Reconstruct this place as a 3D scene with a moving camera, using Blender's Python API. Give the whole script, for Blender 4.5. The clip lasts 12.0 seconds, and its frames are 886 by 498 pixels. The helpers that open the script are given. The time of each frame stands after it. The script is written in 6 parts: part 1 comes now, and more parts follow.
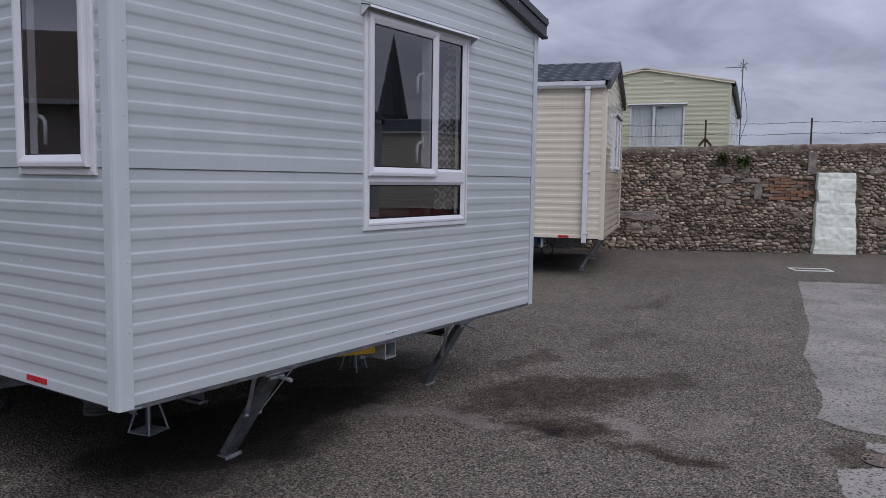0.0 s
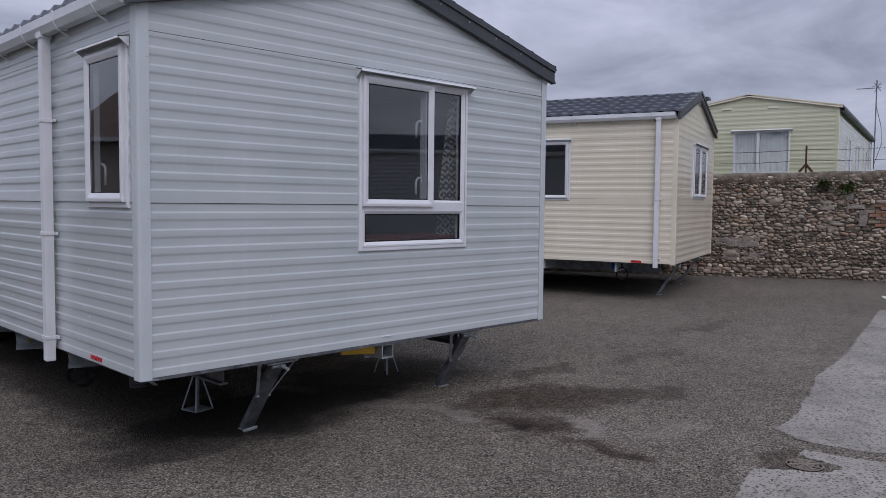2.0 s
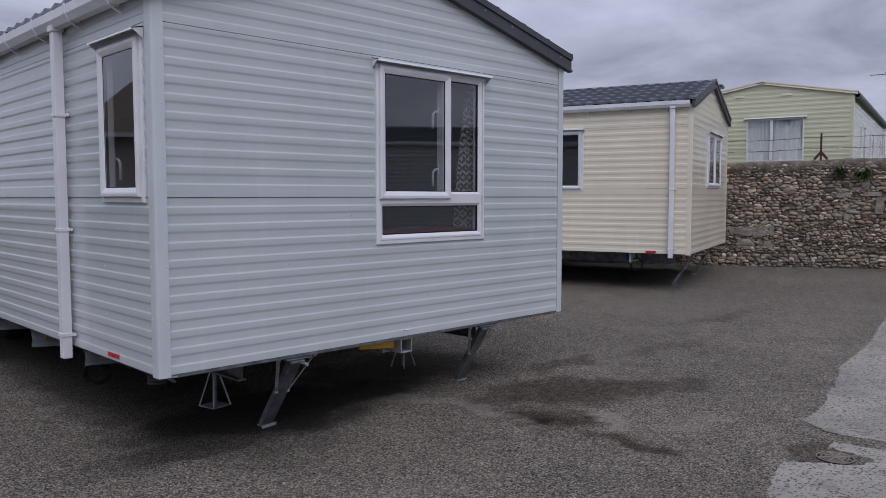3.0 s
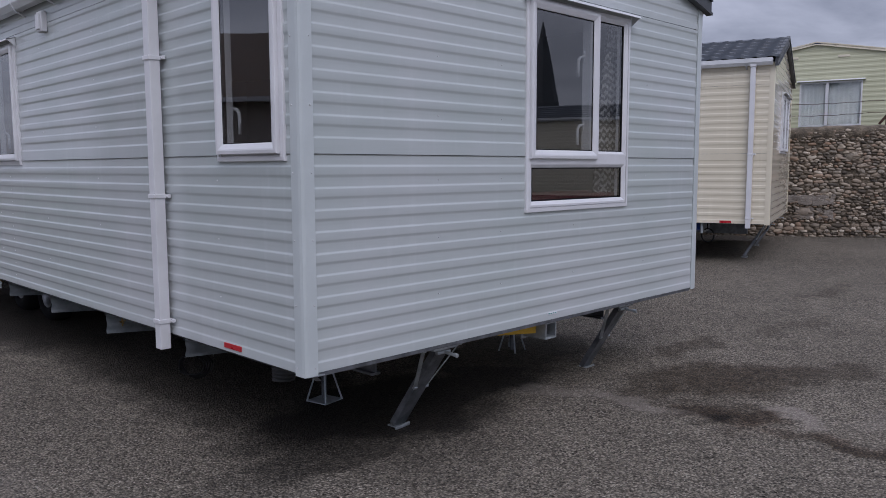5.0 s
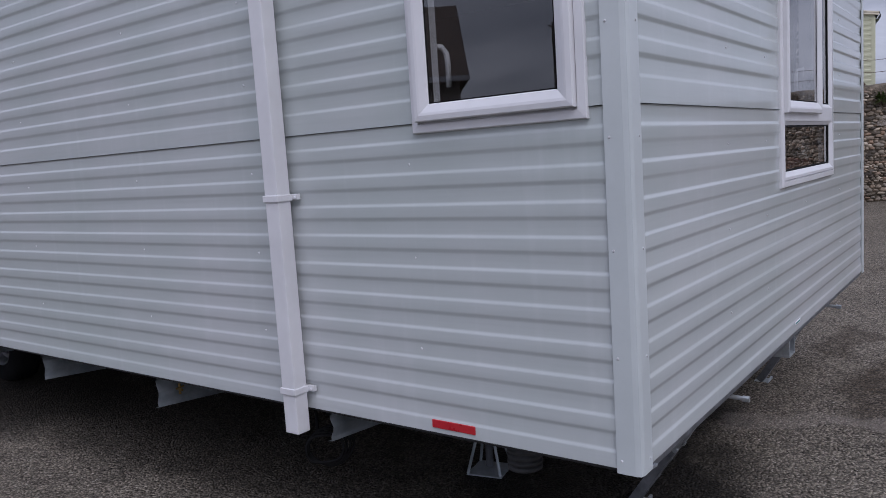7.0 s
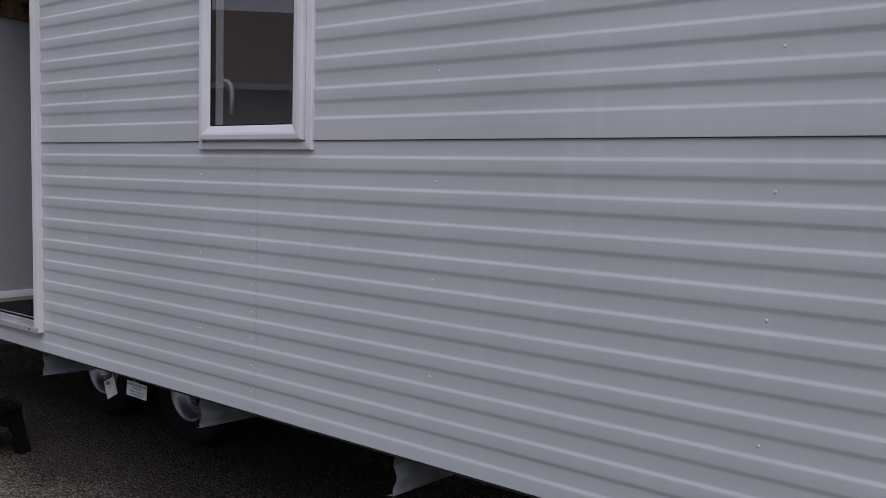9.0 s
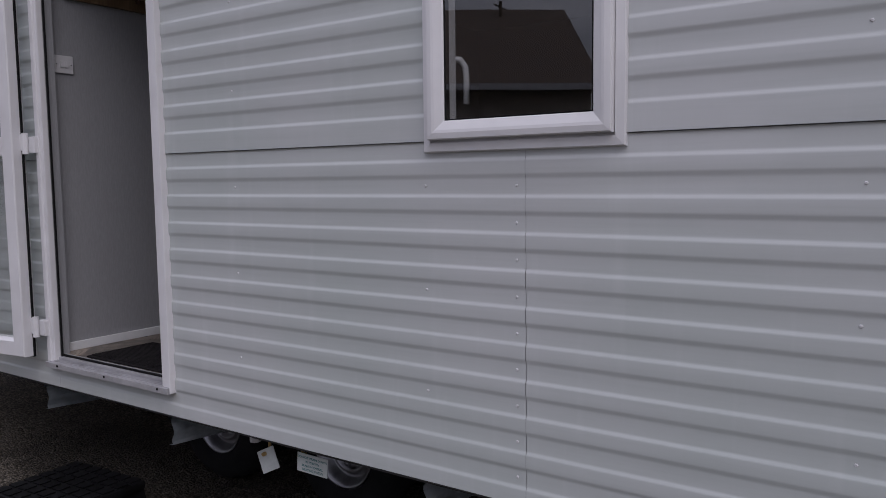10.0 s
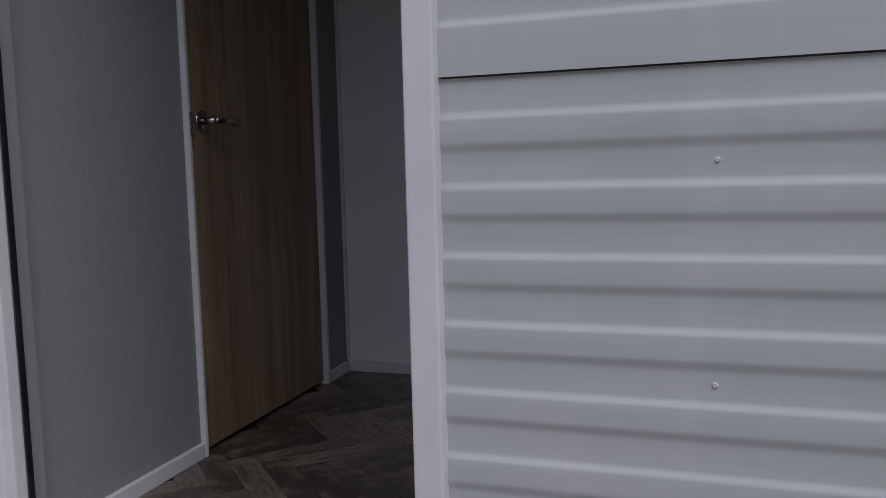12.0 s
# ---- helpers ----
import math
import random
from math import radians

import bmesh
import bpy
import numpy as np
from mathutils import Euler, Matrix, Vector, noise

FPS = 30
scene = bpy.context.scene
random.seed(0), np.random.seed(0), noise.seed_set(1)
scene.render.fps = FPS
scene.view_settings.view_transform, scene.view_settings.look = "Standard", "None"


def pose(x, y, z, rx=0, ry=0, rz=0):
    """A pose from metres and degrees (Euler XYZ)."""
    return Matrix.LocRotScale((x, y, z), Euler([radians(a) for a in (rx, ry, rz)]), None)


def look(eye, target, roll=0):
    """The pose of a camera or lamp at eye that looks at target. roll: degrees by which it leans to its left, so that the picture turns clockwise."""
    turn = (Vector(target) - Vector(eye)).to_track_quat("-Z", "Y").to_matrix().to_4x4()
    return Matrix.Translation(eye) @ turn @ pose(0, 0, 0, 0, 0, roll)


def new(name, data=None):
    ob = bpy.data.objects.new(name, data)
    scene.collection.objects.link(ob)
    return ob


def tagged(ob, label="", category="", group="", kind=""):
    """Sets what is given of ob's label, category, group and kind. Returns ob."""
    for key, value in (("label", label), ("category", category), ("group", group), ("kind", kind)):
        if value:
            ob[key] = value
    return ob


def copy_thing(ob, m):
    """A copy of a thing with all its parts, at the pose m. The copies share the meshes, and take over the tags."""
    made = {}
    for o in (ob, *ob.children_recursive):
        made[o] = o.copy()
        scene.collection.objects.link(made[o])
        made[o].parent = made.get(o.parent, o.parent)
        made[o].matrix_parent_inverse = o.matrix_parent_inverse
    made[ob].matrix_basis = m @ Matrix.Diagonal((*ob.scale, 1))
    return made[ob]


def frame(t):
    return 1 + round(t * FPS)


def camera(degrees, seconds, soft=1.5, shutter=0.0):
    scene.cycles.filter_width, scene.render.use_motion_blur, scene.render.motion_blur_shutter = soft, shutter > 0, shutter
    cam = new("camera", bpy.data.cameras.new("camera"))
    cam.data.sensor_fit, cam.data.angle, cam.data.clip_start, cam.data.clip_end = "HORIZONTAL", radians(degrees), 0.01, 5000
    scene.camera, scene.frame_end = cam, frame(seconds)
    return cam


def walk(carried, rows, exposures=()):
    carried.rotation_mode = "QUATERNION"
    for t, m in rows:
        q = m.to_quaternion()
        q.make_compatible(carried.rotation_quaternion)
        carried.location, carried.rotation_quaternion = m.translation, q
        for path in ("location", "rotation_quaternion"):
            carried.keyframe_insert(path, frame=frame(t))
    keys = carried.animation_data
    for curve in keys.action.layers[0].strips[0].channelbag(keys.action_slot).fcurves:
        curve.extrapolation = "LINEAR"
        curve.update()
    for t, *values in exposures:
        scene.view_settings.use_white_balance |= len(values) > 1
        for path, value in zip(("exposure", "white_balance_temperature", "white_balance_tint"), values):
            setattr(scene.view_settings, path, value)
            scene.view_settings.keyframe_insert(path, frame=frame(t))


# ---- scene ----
cam = camera(59.3, 12.0, soft=0.7)
PATH = [
    (0, (-1.881, -2.888, 1.533), (-0.23, -1.773, 1.355), 0.8),
    (0.5, (-1.875, -3.31, 1.528), (-0.425, -1.936, 1.426), -0.2),
    (1, (-1.93, -3.706, 1.53), (-0.489, -2.323, 1.429), 0.8),
    (1.5, (-1.908, -4.055, 1.549), (-0.483, -2.657, 1.44), 1.4),
    (2, (-1.879, -4.294, 1.573), (-0.468, -2.881, 1.457), 0.6),
    (2.5, (-1.878, -4.291, 1.576), (-0.471, -2.874, 1.462), 0.2),
    (2.7, (-1.874, -4.262, 1.574), (-0.473, -2.84, 1.45), 0.0),
    (4.3, (-1.948, -3.459, 1.511), (-0.564, -2.027, 1.331), 0.3),
    (4.5, (-1.975, -3.298, 1.505), (-0.601, -1.859, 1.3), -0.3),
    (5, (-2.01, -2.897, 1.498), (-0.604, -1.491, 1.29), -0.2),
    (5.5, (-2.012, -2.44, 1.476), (-0.6, -1.039, 1.265), -1.3),
    (6, (-1.993, -1.947, 1.469), (-0.501, -0.635, 1.235), -3.4),
    (6.5, (-1.988, -1.429, 1.469), (-0.452, -0.173, 1.215), -4.3),
    (7, (-1.945, -0.836, 1.448), (-0.357, 0.358, 1.218), -3.7),
    (7.5, (-1.928, -0.248, 1.499), (-0.261, 0.833, 1.273), -1.4),
    (7.7, (-1.902, 0.014, 1.502), (-0.257, 1.128, 1.28), -1.2),
    (9.3, (-1.915, 2.201, 1.428), (-0.293, 3.36, 1.264), 1.8),
    (9.5, (-1.931, 2.422, 1.445), (-0.302, 3.573, 1.291), 1.3),
    (10, (-1.829, 3.041, 1.453), (-0.189, 4.172, 1.276), -0.7),
    (10.5, (-1.733, 3.629, 1.445), (-0.004, 4.61, 1.227), -0.8),
    (11, (-1.533, 4.197, 1.449), (0.26, 5.058, 1.241), -0.8),
    (11.5, (-1.346, 4.716, 1.457), (0.54, 5.349, 1.25), -1.0),
    (12, (-1.084, 5.203, 1.429), (0.811, 5.81, 1.232), -1.4),
]
walk(cam, [(t, look(eye, target, roll)) for t, eye, target, roll in PATH],
     exposures=[(0.0, -0.08, 6080, 17), (5.0, -0.06, 6060, 17), (6.5, 0.09, 6060, 17), (7.5, 0.07, 6100, 19), (9.5, -0.1, 6450, 19), (11.0, -0.13, 6560, 21), (11.5, -0.2, 6500, 20), (12.0, -0.1, 6430, 19)])


# ---- world, sun ----
world = bpy.data.worlds.new("overcast_sky")
scene.world = world
world.use_nodes = True
wt = world.node_tree
wn, wl = wt.nodes, wt.links
bg = wn["Background"]
bg.inputs["Strength"].default_value = 0.1
sky = wn.new("ShaderNodeTexSky")
sky.sky_type, sky.sun_disc = "NISHITA", False
sky.sun_elevation, sky.sun_rotation = radians(48), radians(215)
co = wn.new("ShaderNodeTexCoord")
sep = wn.new("ShaderNodeSeparateXYZ")
wl.new(co.outputs["Generated"], sep.inputs[0])
# cloud layer: flattened towards the horizon
zz = wn.new("ShaderNodeMath"); zz.operation = "ADD"; zz.inputs[1].default_value = 0.22
wl.new(sep.outputs["Z"], zz.inputs[0])
flat = wn.new("ShaderNodeVectorMath"); flat.operation = "SCALE"
inv = wn.new("ShaderNodeMath"); inv.operation = "DIVIDE"; inv.inputs[0].default_value = 1.0
wl.new(zz.outputs[0], inv.inputs[1])
wl.new(co.outputs["Generated"], flat.inputs[0]); wl.new(inv.outputs[0], flat.inputs["Scale"])
cloud = wn.new("ShaderNodeTexNoise")
cloud.inputs["Scale"].default_value, cloud.inputs["Detail"].default_value, cloud.inputs["Roughness"].default_value = 2.1, 10, 0.56
cloud.inputs["Distortion"].default_value = 0.35
wl.new(flat.outputs[0], cloud.inputs["Vector"])
ramp = wn.new("ShaderNodeValToRGB")
ramp.color_ramp.elements[0].position, ramp.color_ramp.elements[0].color = 0.3, (2.72, 2.92, 3.5, 1)
ramp.color_ramp.elements[1].position, ramp.color_ramp.elements[1].color = 0.72, (5.5, 5.75, 6.55, 1)
wl.new(cloud.outputs["Fac"], ramp.inputs[0])
lift = wn.new("ShaderNodeMapRange")
lift.inputs["From Min"].default_value, lift.inputs["From Max"].default_value = 0.15, 1.0
lift.inputs["To Min"].default_value, lift.inputs["To Max"].default_value = 1.0, 2.75
wl.new(sep.outputs["Z"], lift.inputs["Value"])
tall = wn.new("ShaderNodeVectorMath"); tall.operation = "SCALE"
wl.new(ramp.outputs[0], tall.inputs[0]); wl.new(lift.outputs[0], tall.inputs["Scale"])
mixw = wn.new("ShaderNodeMix"); mixw.data_type = "RGBA"; mixw.inputs["Factor"].default_value = 0.93
wl.new(sky.outputs[0], mixw.inputs["A"]); wl.new(tall.outputs[0], mixw.inputs["B"])
wl.new(mixw.outputs["Result"], bg.inputs["Color"])

sun = new("sun", bpy.data.lights.new("sun", "SUN"))
sun.data.energy, sun.data.angle, sun.data.color = 1.1, radians(40), (1.0, 0.97, 0.93)
sun.matrix_world = look((-14, -20, 26), (0, 0, 0))


# ---- materials ----
def nodes_of(name):
    m = bpy.data.materials.new(name)
    m.use_nodes = True
    n, l = m.node_tree.nodes, m.node_tree.links
    return m, n, l, n["Principled BSDF"]


def noise_node(n, l, vec, scale, detail=4, rough=0.6, distort=0.0):
    t = n.new("ShaderNodeTexNoise")
    t.inputs["Scale"].default_value, t.inputs["Detail"].default_value = scale, detail
    t.inputs["Roughness"].default_value, t.inputs["Distortion"].default_value = rough, distort
    l.new(vec, t.inputs["Vector"])
    return t.outputs["Fac"]


def ramp_node(n, l, fac, stops):
    r = n.new("ShaderNodeValToRGB")
    e = r.color_ramp.elements
    while len(e) < len(stops):
        e.new(0.5)
    for el, (p, c) in zip(e, stops):
        el.position, el.color = p, (*c, 1) if len(c) == 3 else c
    l.new(fac, r.inputs[0])
    return r.outputs[0]


def mix_node(n, l, fac, a, b, how="MIX"):
    m = n.new("ShaderNodeMix")
    m.data_type, m.blend_type = "RGBA", how
    for key, v in (("Factor", fac), ("A", a), ("B", b)):
        if isinstance(v, (int, float)):
            m.inputs[key].default_value = v
        elif isinstance(v, tuple):
            m.inputs[key].default_value = (*v, 1)
        else:
            l.new(v, m.inputs[key])
    return m.outputs["Result"]


def math_node(n, l, op, a, b=0.0):
    m = n.new("ShaderNodeMath")
    m.operation = op
    for i, v in enumerate((a, b)):
        if isinstance(v, (int, float)):
            m.inputs[i].default_value = v
        else:
            l.new(v, m.inputs[i])
    return m.outputs[0]


def range_node(n, l, v, a, b, c, d):
    m = n.new("ShaderNodeMapRange")
    for key, x in (("From Min", a), ("From Max", b), ("To Min", c), ("To Max", d)):
        m.inputs[key].default_value = x
    l.new(v, m.inputs["Value"])
    return m.outputs[0]


def bump_node(n, l, p, height, strength, distance):
    b = n.new("ShaderNodeBump")
    b.inputs["Strength"].default_value, b.inputs["Distance"].default_value = strength, distance
    l.new(height, b.inputs["Height"])
    l.new(b.outputs[0], p.inputs["Normal"])
    return b


def stretched(n, l, sx, sy, sz):
    c = n.new("ShaderNodeTexCoord")
    m = n.new("ShaderNodeMapping")
    m.inputs["Scale"].default_value = (sx, sy, sz)
    l.new(c.outputs["Object"], m.inputs["Vector"])
    return m.outputs[0]


def plain(name, c1, c2, scale=6, fine=80, rough=0.5, metal=0.0, bump=0.15, size=0.002, spec=0.5, grain=0.18):
    """A surface of two near colours with stains at one scale and grain at another."""
    m, n, l, p = nodes_of(name)
    v = stretched(n, l, 1, 1, 1)
    a, b = noise_node(n, l, v, scale), noise_node(n, l, v, fine, 3)
    col = ramp_node(n, l, a, [(0.35, c1), (0.65, c2)])
    col = mix_node(n, l, range_node(n, l, b, 0.3, 0.7, 0.0, grain), col, tuple(x * 0.6 for x in c1))
    l.new(col, p.inputs["Base Color"])
    l.new(range_node(n, l, a, 0.3, 0.7, rough - 0.06, rough + 0.08), p.inputs["Roughness"])
    p.inputs["Metallic"].default_value = metal
    p.inputs["Specular IOR Level"].default_value = spec
    bump_node(n, l, p, b, bump, size)
    return m


def cladding_material(name, c1, c2):
    """Painted, ribbed metal sheet: faint streaks along the sheet, slow waves, water marks."""
    m, n, l, p = nodes_of(name)
    long = stretched(n, l, 0.5, 0.5, 14)
    even = stretched(n, l, 1, 1, 1)
    drip = stretched(n, l, 9, 9, 0.7)
    a = noise_node(n, l, even, 0.9, 3)
    streak = noise_node(n, l, long, 3.0, 5, 0.65)
    runs = noise_node(n, l, drip, 1.4, 4, 0.6)
    col = ramp_node(n, l, a, [(0.3, c1), (0.7, c2)])
    col = mix_node(n, l, range_node(n, l, streak, 0.45, 0.75, 0.0, 0.16), col, tuple(x * 0.72 for x in c1))
    col = mix_node(n, l, range_node(n, l, runs, 0.55, 0.8, 0.0, 0.2), col, tuple(min(1, x * 1.25) for x in c2))
    l.new(col, p.inputs["Base Color"])
    l.new(range_node(n, l, streak, 0.3, 0.7, 0.07, 0.12), p.inputs["Roughness"])
    wave = noise_node(n, l, stretched(n, l, 1, 1, 3), 2.2, 2)
    both = math_node(n, l, "ADD", wave, math_node(n, l, "MULTIPLY", streak, 0.12))
    bump_node(n, l, p, both, 0.07, 0.012)
    return m


def pits_node(n, l, v, scale, share, lo=0.2, hi=0.42):
    """Small round pits in a share of the cells of a grain."""
    w = n.new("ShaderNodeTexVoronoi"); w.inputs["Scale"].default_value = scale
    l.new(v, w.inputs["Vector"])
    c = n.new("ShaderNodeSeparateColor"); l.new(w.outputs["Color"], c.inputs[0])
    return math_node(n, l, "MULTIPLY", range_node(n, l, w.outputs["Distance"], lo, hi, 1.0, 0.0), range_node(n, l, c.outputs[0], 1 - share, 1 - share + 0.03, 0.0, 1.0))


def asphalt_material():
    m, n, l, p = nodes_of("asphalt")
    c = n.new("ShaderNodeTexCoord")
    v = c.outputs["Object"]
    big = noise_node(n, l, v, 0.45, 5, 0.6)
    mid = noise_node(n, l, v, 4.5, 5, 0.65)
    vor = n.new("ShaderNodeTexVoronoi"); vor.inputs["Scale"].default_value = 85
    l.new(v, vor.inputs["Vector"])
    vor2 = n.new("ShaderNodeTexVoronoi"); vor2.inputs["Scale"].default_value = 48
    l.new(v, vor2.inputs["Vector"])
    grit = n.new("ShaderNodeSeparateColor"); l.new(vor.outputs["Color"], grit.inputs[0])
    grit2 = n.new("ShaderNodeSeparateColor"); l.new(vor2.outputs["Color"], grit2.inputs[0])
    col = ramp_node(n, l, big, [(0.32, (0.205, 0.178, 0.142)), (0.68, (0.285, 0.249, 0.2))])
    col = mix_node(n, l, range_node(n, l, mid, 0.4, 0.7, 0.0, 0.35), col, (0.1, 0.087, 0.07))
    tone = range_node(n, l, grit.outputs[0], 0.0, 1.0, 0.36, 1.62)
    shade = n.new("ShaderNodeCombineColor")
    for k in range(3):
        l.new(tone, shade.inputs[k])
    col = mix_node(n, l, 1.0, col, shade.outputs[0], "MULTIPLY")
    col = mix_node(n, l, range_node(n, l, vor.outputs["Distance"], 0.38, 0.7, 0.0, 0.6), col, (0.035, 0.03, 0.024))
    wob = n.new("ShaderNodeTexNoise"); wob.inputs["Scale"].default_value, wob.inputs["Detail"].default_value = 50, 3
    l.new(v, wob.inputs["Vector"])
    shake = n.new("ShaderNodeVectorMath"); shake.operation = "MULTIPLY_ADD"
    shake.inputs[1].default_value = (0.026, 0.026, 0)
    l.new(wob.outputs["Color"], shake.inputs[0]); l.new(v, shake.inputs[2])
    sv = shake.outputs[0]
    rub = range_node(n, l, noise_node(n, l, v, 1.6, 5, 0.65), 0.36, 0.6, 0.4, 1.0)
    col = mix_node(n, l, math_node(n, l, "MULTIPLY", pits_node(n, l, sv, 62, 0.42, 0.22, 0.46), rub), col, (0.022, 0.018, 0.015))
    col = mix_node(n, l, math_node(n, l, "MULTIPLY", pits_node(n, l, sv, 36, 0.32, 0.18, 0.4), rub), col, (0.015, 0.013, 0.01))
    col = mix_node(n, l, math_node(n, l, "MULTIPLY", pits_node(n, l, sv, 19, 0.08, 0.1, 0.26), rub), col, (0.015, 0.013, 0.01))
    col = mix_node(n, l, math_node(n, l, "MULTIPLY", pits_node(n, l, sv, 58, 0.24, 0.14, 0.36), 0.85), col, (0.5, 0.45, 0.38))
    col = mix_node(n, l, math_node(n, l, "MULTIPLY", pits_node(n, l, sv, 33, 0.08, 0.1, 0.24), 0.9), col, (0.6, 0.54, 0.46))
    col = mix_node(n, l, math_node(n, l, "MULTIPLY", grit2.outputs[0], 0.1), col, (0.12, 0.104, 0.085))
    # damp and oily patches with ragged outlines; shade under the caravan painted in too
    warp = n.new("ShaderNodeTexNoise"); warp.inputs["Scale"].default_value, warp.inputs["Detail"].default_value = 2.3, 9
    l.new(v, warp.inputs["Vector"])
    off = n.new("ShaderNodeVectorMath"); off.operation = "MULTIPLY_ADD"
    off.inputs[1].default_value, off.inputs[2].default_value = (0.8, 0.8, 0), (-0.4, -0.4, 0)
    l.new(warp.outputs["Color"], off.inputs[0])
    moved = n.new("ShaderNodeVectorMath"); moved.operation = "ADD"
    l.new(v, moved.inputs[0]); l.new(off.outputs[0], moved.inputs[1])
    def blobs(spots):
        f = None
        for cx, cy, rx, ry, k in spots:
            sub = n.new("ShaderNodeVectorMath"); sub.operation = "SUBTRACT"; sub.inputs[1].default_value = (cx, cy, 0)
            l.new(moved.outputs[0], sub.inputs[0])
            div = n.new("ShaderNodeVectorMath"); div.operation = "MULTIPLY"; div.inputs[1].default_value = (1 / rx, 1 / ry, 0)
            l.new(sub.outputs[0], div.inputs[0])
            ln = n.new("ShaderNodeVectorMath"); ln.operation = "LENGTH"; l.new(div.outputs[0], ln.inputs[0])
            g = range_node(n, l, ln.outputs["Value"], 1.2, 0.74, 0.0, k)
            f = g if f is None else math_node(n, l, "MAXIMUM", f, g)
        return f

    patchy = range_node(n, l, noise_node(n, l, v, 11, 6, 0.7), 0.36, 0.6, 0.62, 1.0)
    damp, wet_shade, rusty, pale = blobs(DAMP), blobs(WET_SHADE), blobs(RUSTY), blobs(PALE)
    damp = math_node(n, l, "MULTIPLY", damp, patchy)
    col = mix_node(n, l, damp, col, mix_node(n, l, 1.0, col, (0.34, 0.295, 0.245), "MULTIPLY"))
    # wet ground and the shade under the caravan share this dark tint
    col = mix_node(n, l, wet_shade, col, mix_node(n, l, 1.0, col, (0.12, 0.117, 0.118), "MULTIPLY"))
    col = mix_node(n, l, math_node(n, l, "MULTIPLY", rusty, patchy), col, mix_node(n, l, 1.0, col, (0.38, 0.275, 0.215), "MULTIPLY"))
    damp = math_node(n, l, "MAXIMUM", damp, wet_shade)
    col = mix_node(n, l, pale, col, mix_node(n, l, 0.55, col, (0.36, 0.315, 0.28)))
    l.new(col, p.inputs["Base Color"])
    l.new(range_node(n, l, damp, 0.0, 1.0, 0.92, 0.72), p.inputs["Roughness"])
    p.inputs["Specular IOR Level"].default_value = 0.18
    h = math_node(n, l, "ADD", math_node(n, l, "MULTIPLY", vor.outputs["Distance"], -1.0), math_node(n, l, "MULTIPLY", mid, 0.8))
    bump_node(n, l, p, h, 1.0, 0.016)
    return m


def concrete_material():
    m, n, l, p = nodes_of("worn_concrete")
    c = n.new("ShaderNodeTexCoord"); v = c.outputs["Object"]
    a, b = noise_node(n, l, v, 1.3, 5), noise_node(n, l, v, 26, 4, 0.7)
    pits = noise_node(n, l, v, 75, 3, 0.75)
    col = ramp_node(n, l, a, [(0.3, (0.205, 0.193, 0.168)), (0.7, (0.33, 0.308, 0.27))])
    col = mix_node(n, l, range_node(n, l, b, 0.5, 0.68, 0.0, 0.55), col, (0.2, 0.178, 0.146))
    rub = range_node(n, l, noise_node(n, l, v, 2.2, 5, 0.65), 0.35, 0.6, 0.65, 1.0)
    col = mix_node(n, l, range_node(n, l, noise_node(n, l, v, 3.4, 7, 0.7), 0.54, 0.64, 0.0, 0.55), col, (0.12, 0.108, 0.09))
    col = mix_node(n, l, math_node(n, l, "MULTIPLY", pits_node(n, l, v, 54, 0.62, 0.22, 0.46), rub), col, (0.045, 0.039, 0.032))
    col = mix_node(n, l, math_node(n, l, "MULTIPLY", pits_node(n, l, v, 30, 0.42, 0.18, 0.42), rub), col, (0.055, 0.048, 0.04))
    col = mix_node(n, l, range_node(n, l, pits, 0.55, 0.65, 0.0, 0.5), col, (0.1, 0.09, 0.08))
    l.new(col, p.inputs["Base Color"])
    p.inputs["Roughness"].default_value = 0.9
    p.inputs["Specular IOR Level"].default_value = 0.2
    bump_node(n, l, p, b, 0.6, 0.006)
    return m


def stone_material(name, stops, bumpy=0.8):
    """Cobbles, each with its own tone."""
    m, n, l, p = nodes_of(name)
    info = n.new("ShaderNodeObjectInfo")
    geo = n.new("ShaderNodeNewGeometry")
    r = math_node(n, l, "FRACT", math_node(n, l, "ADD", info.outputs["Random"], geo.outputs["Random Per Island"]))
    c = n.new("ShaderNodeTexCoord"); v = c.outputs["Object"]
    a = noise_node(n, l, v, 9, 5, 0.65)
    f = noise_node(n, l, v, 55, 3)
    col = ramp_node(n, l, r, stops)
    col = mix_node(n, l, range_node(n, l, a, 0.4, 0.75, 0.0, 0.55), col, (0.07, 0.062, 0.055))
    col = mix_node(n, l, range_node(n, l, f, 0.55, 0.8, 0.0, 0.35), col, (0.34, 0.33, 0.3))
    l.new(col, p.inputs["Base Color"])
    p.inputs["Roughness"].default_value = 0.82
    bump_node(n, l, p, a, bumpy, 0.02)
    return m


def oak_material(name, c1, c2):
    m, n, l, p = nodes_of(name)
    g = noise_node(n, l, stretched(n, l, 14, 14, 0.9), 1.2, 5, 0.6, 0.6)
    f = noise_node(n, l, stretched(n, l, 160, 160, 4), 1.0, 3)
    col = ramp_node(n, l, g, [(0.3, c1), (0.7, c2)])
    col = mix_node(n, l, range_node(n, l, f, 0.45, 0.8, 0.0, 0.5), col, tuple(x * 0.5 for x in c1))
    l.new(col, p.inputs["Base Color"])
    p.inputs["Roughness"].default_value = 0.42
    bump_node(n, l, p, f, 0.2, 0.001)
    return m


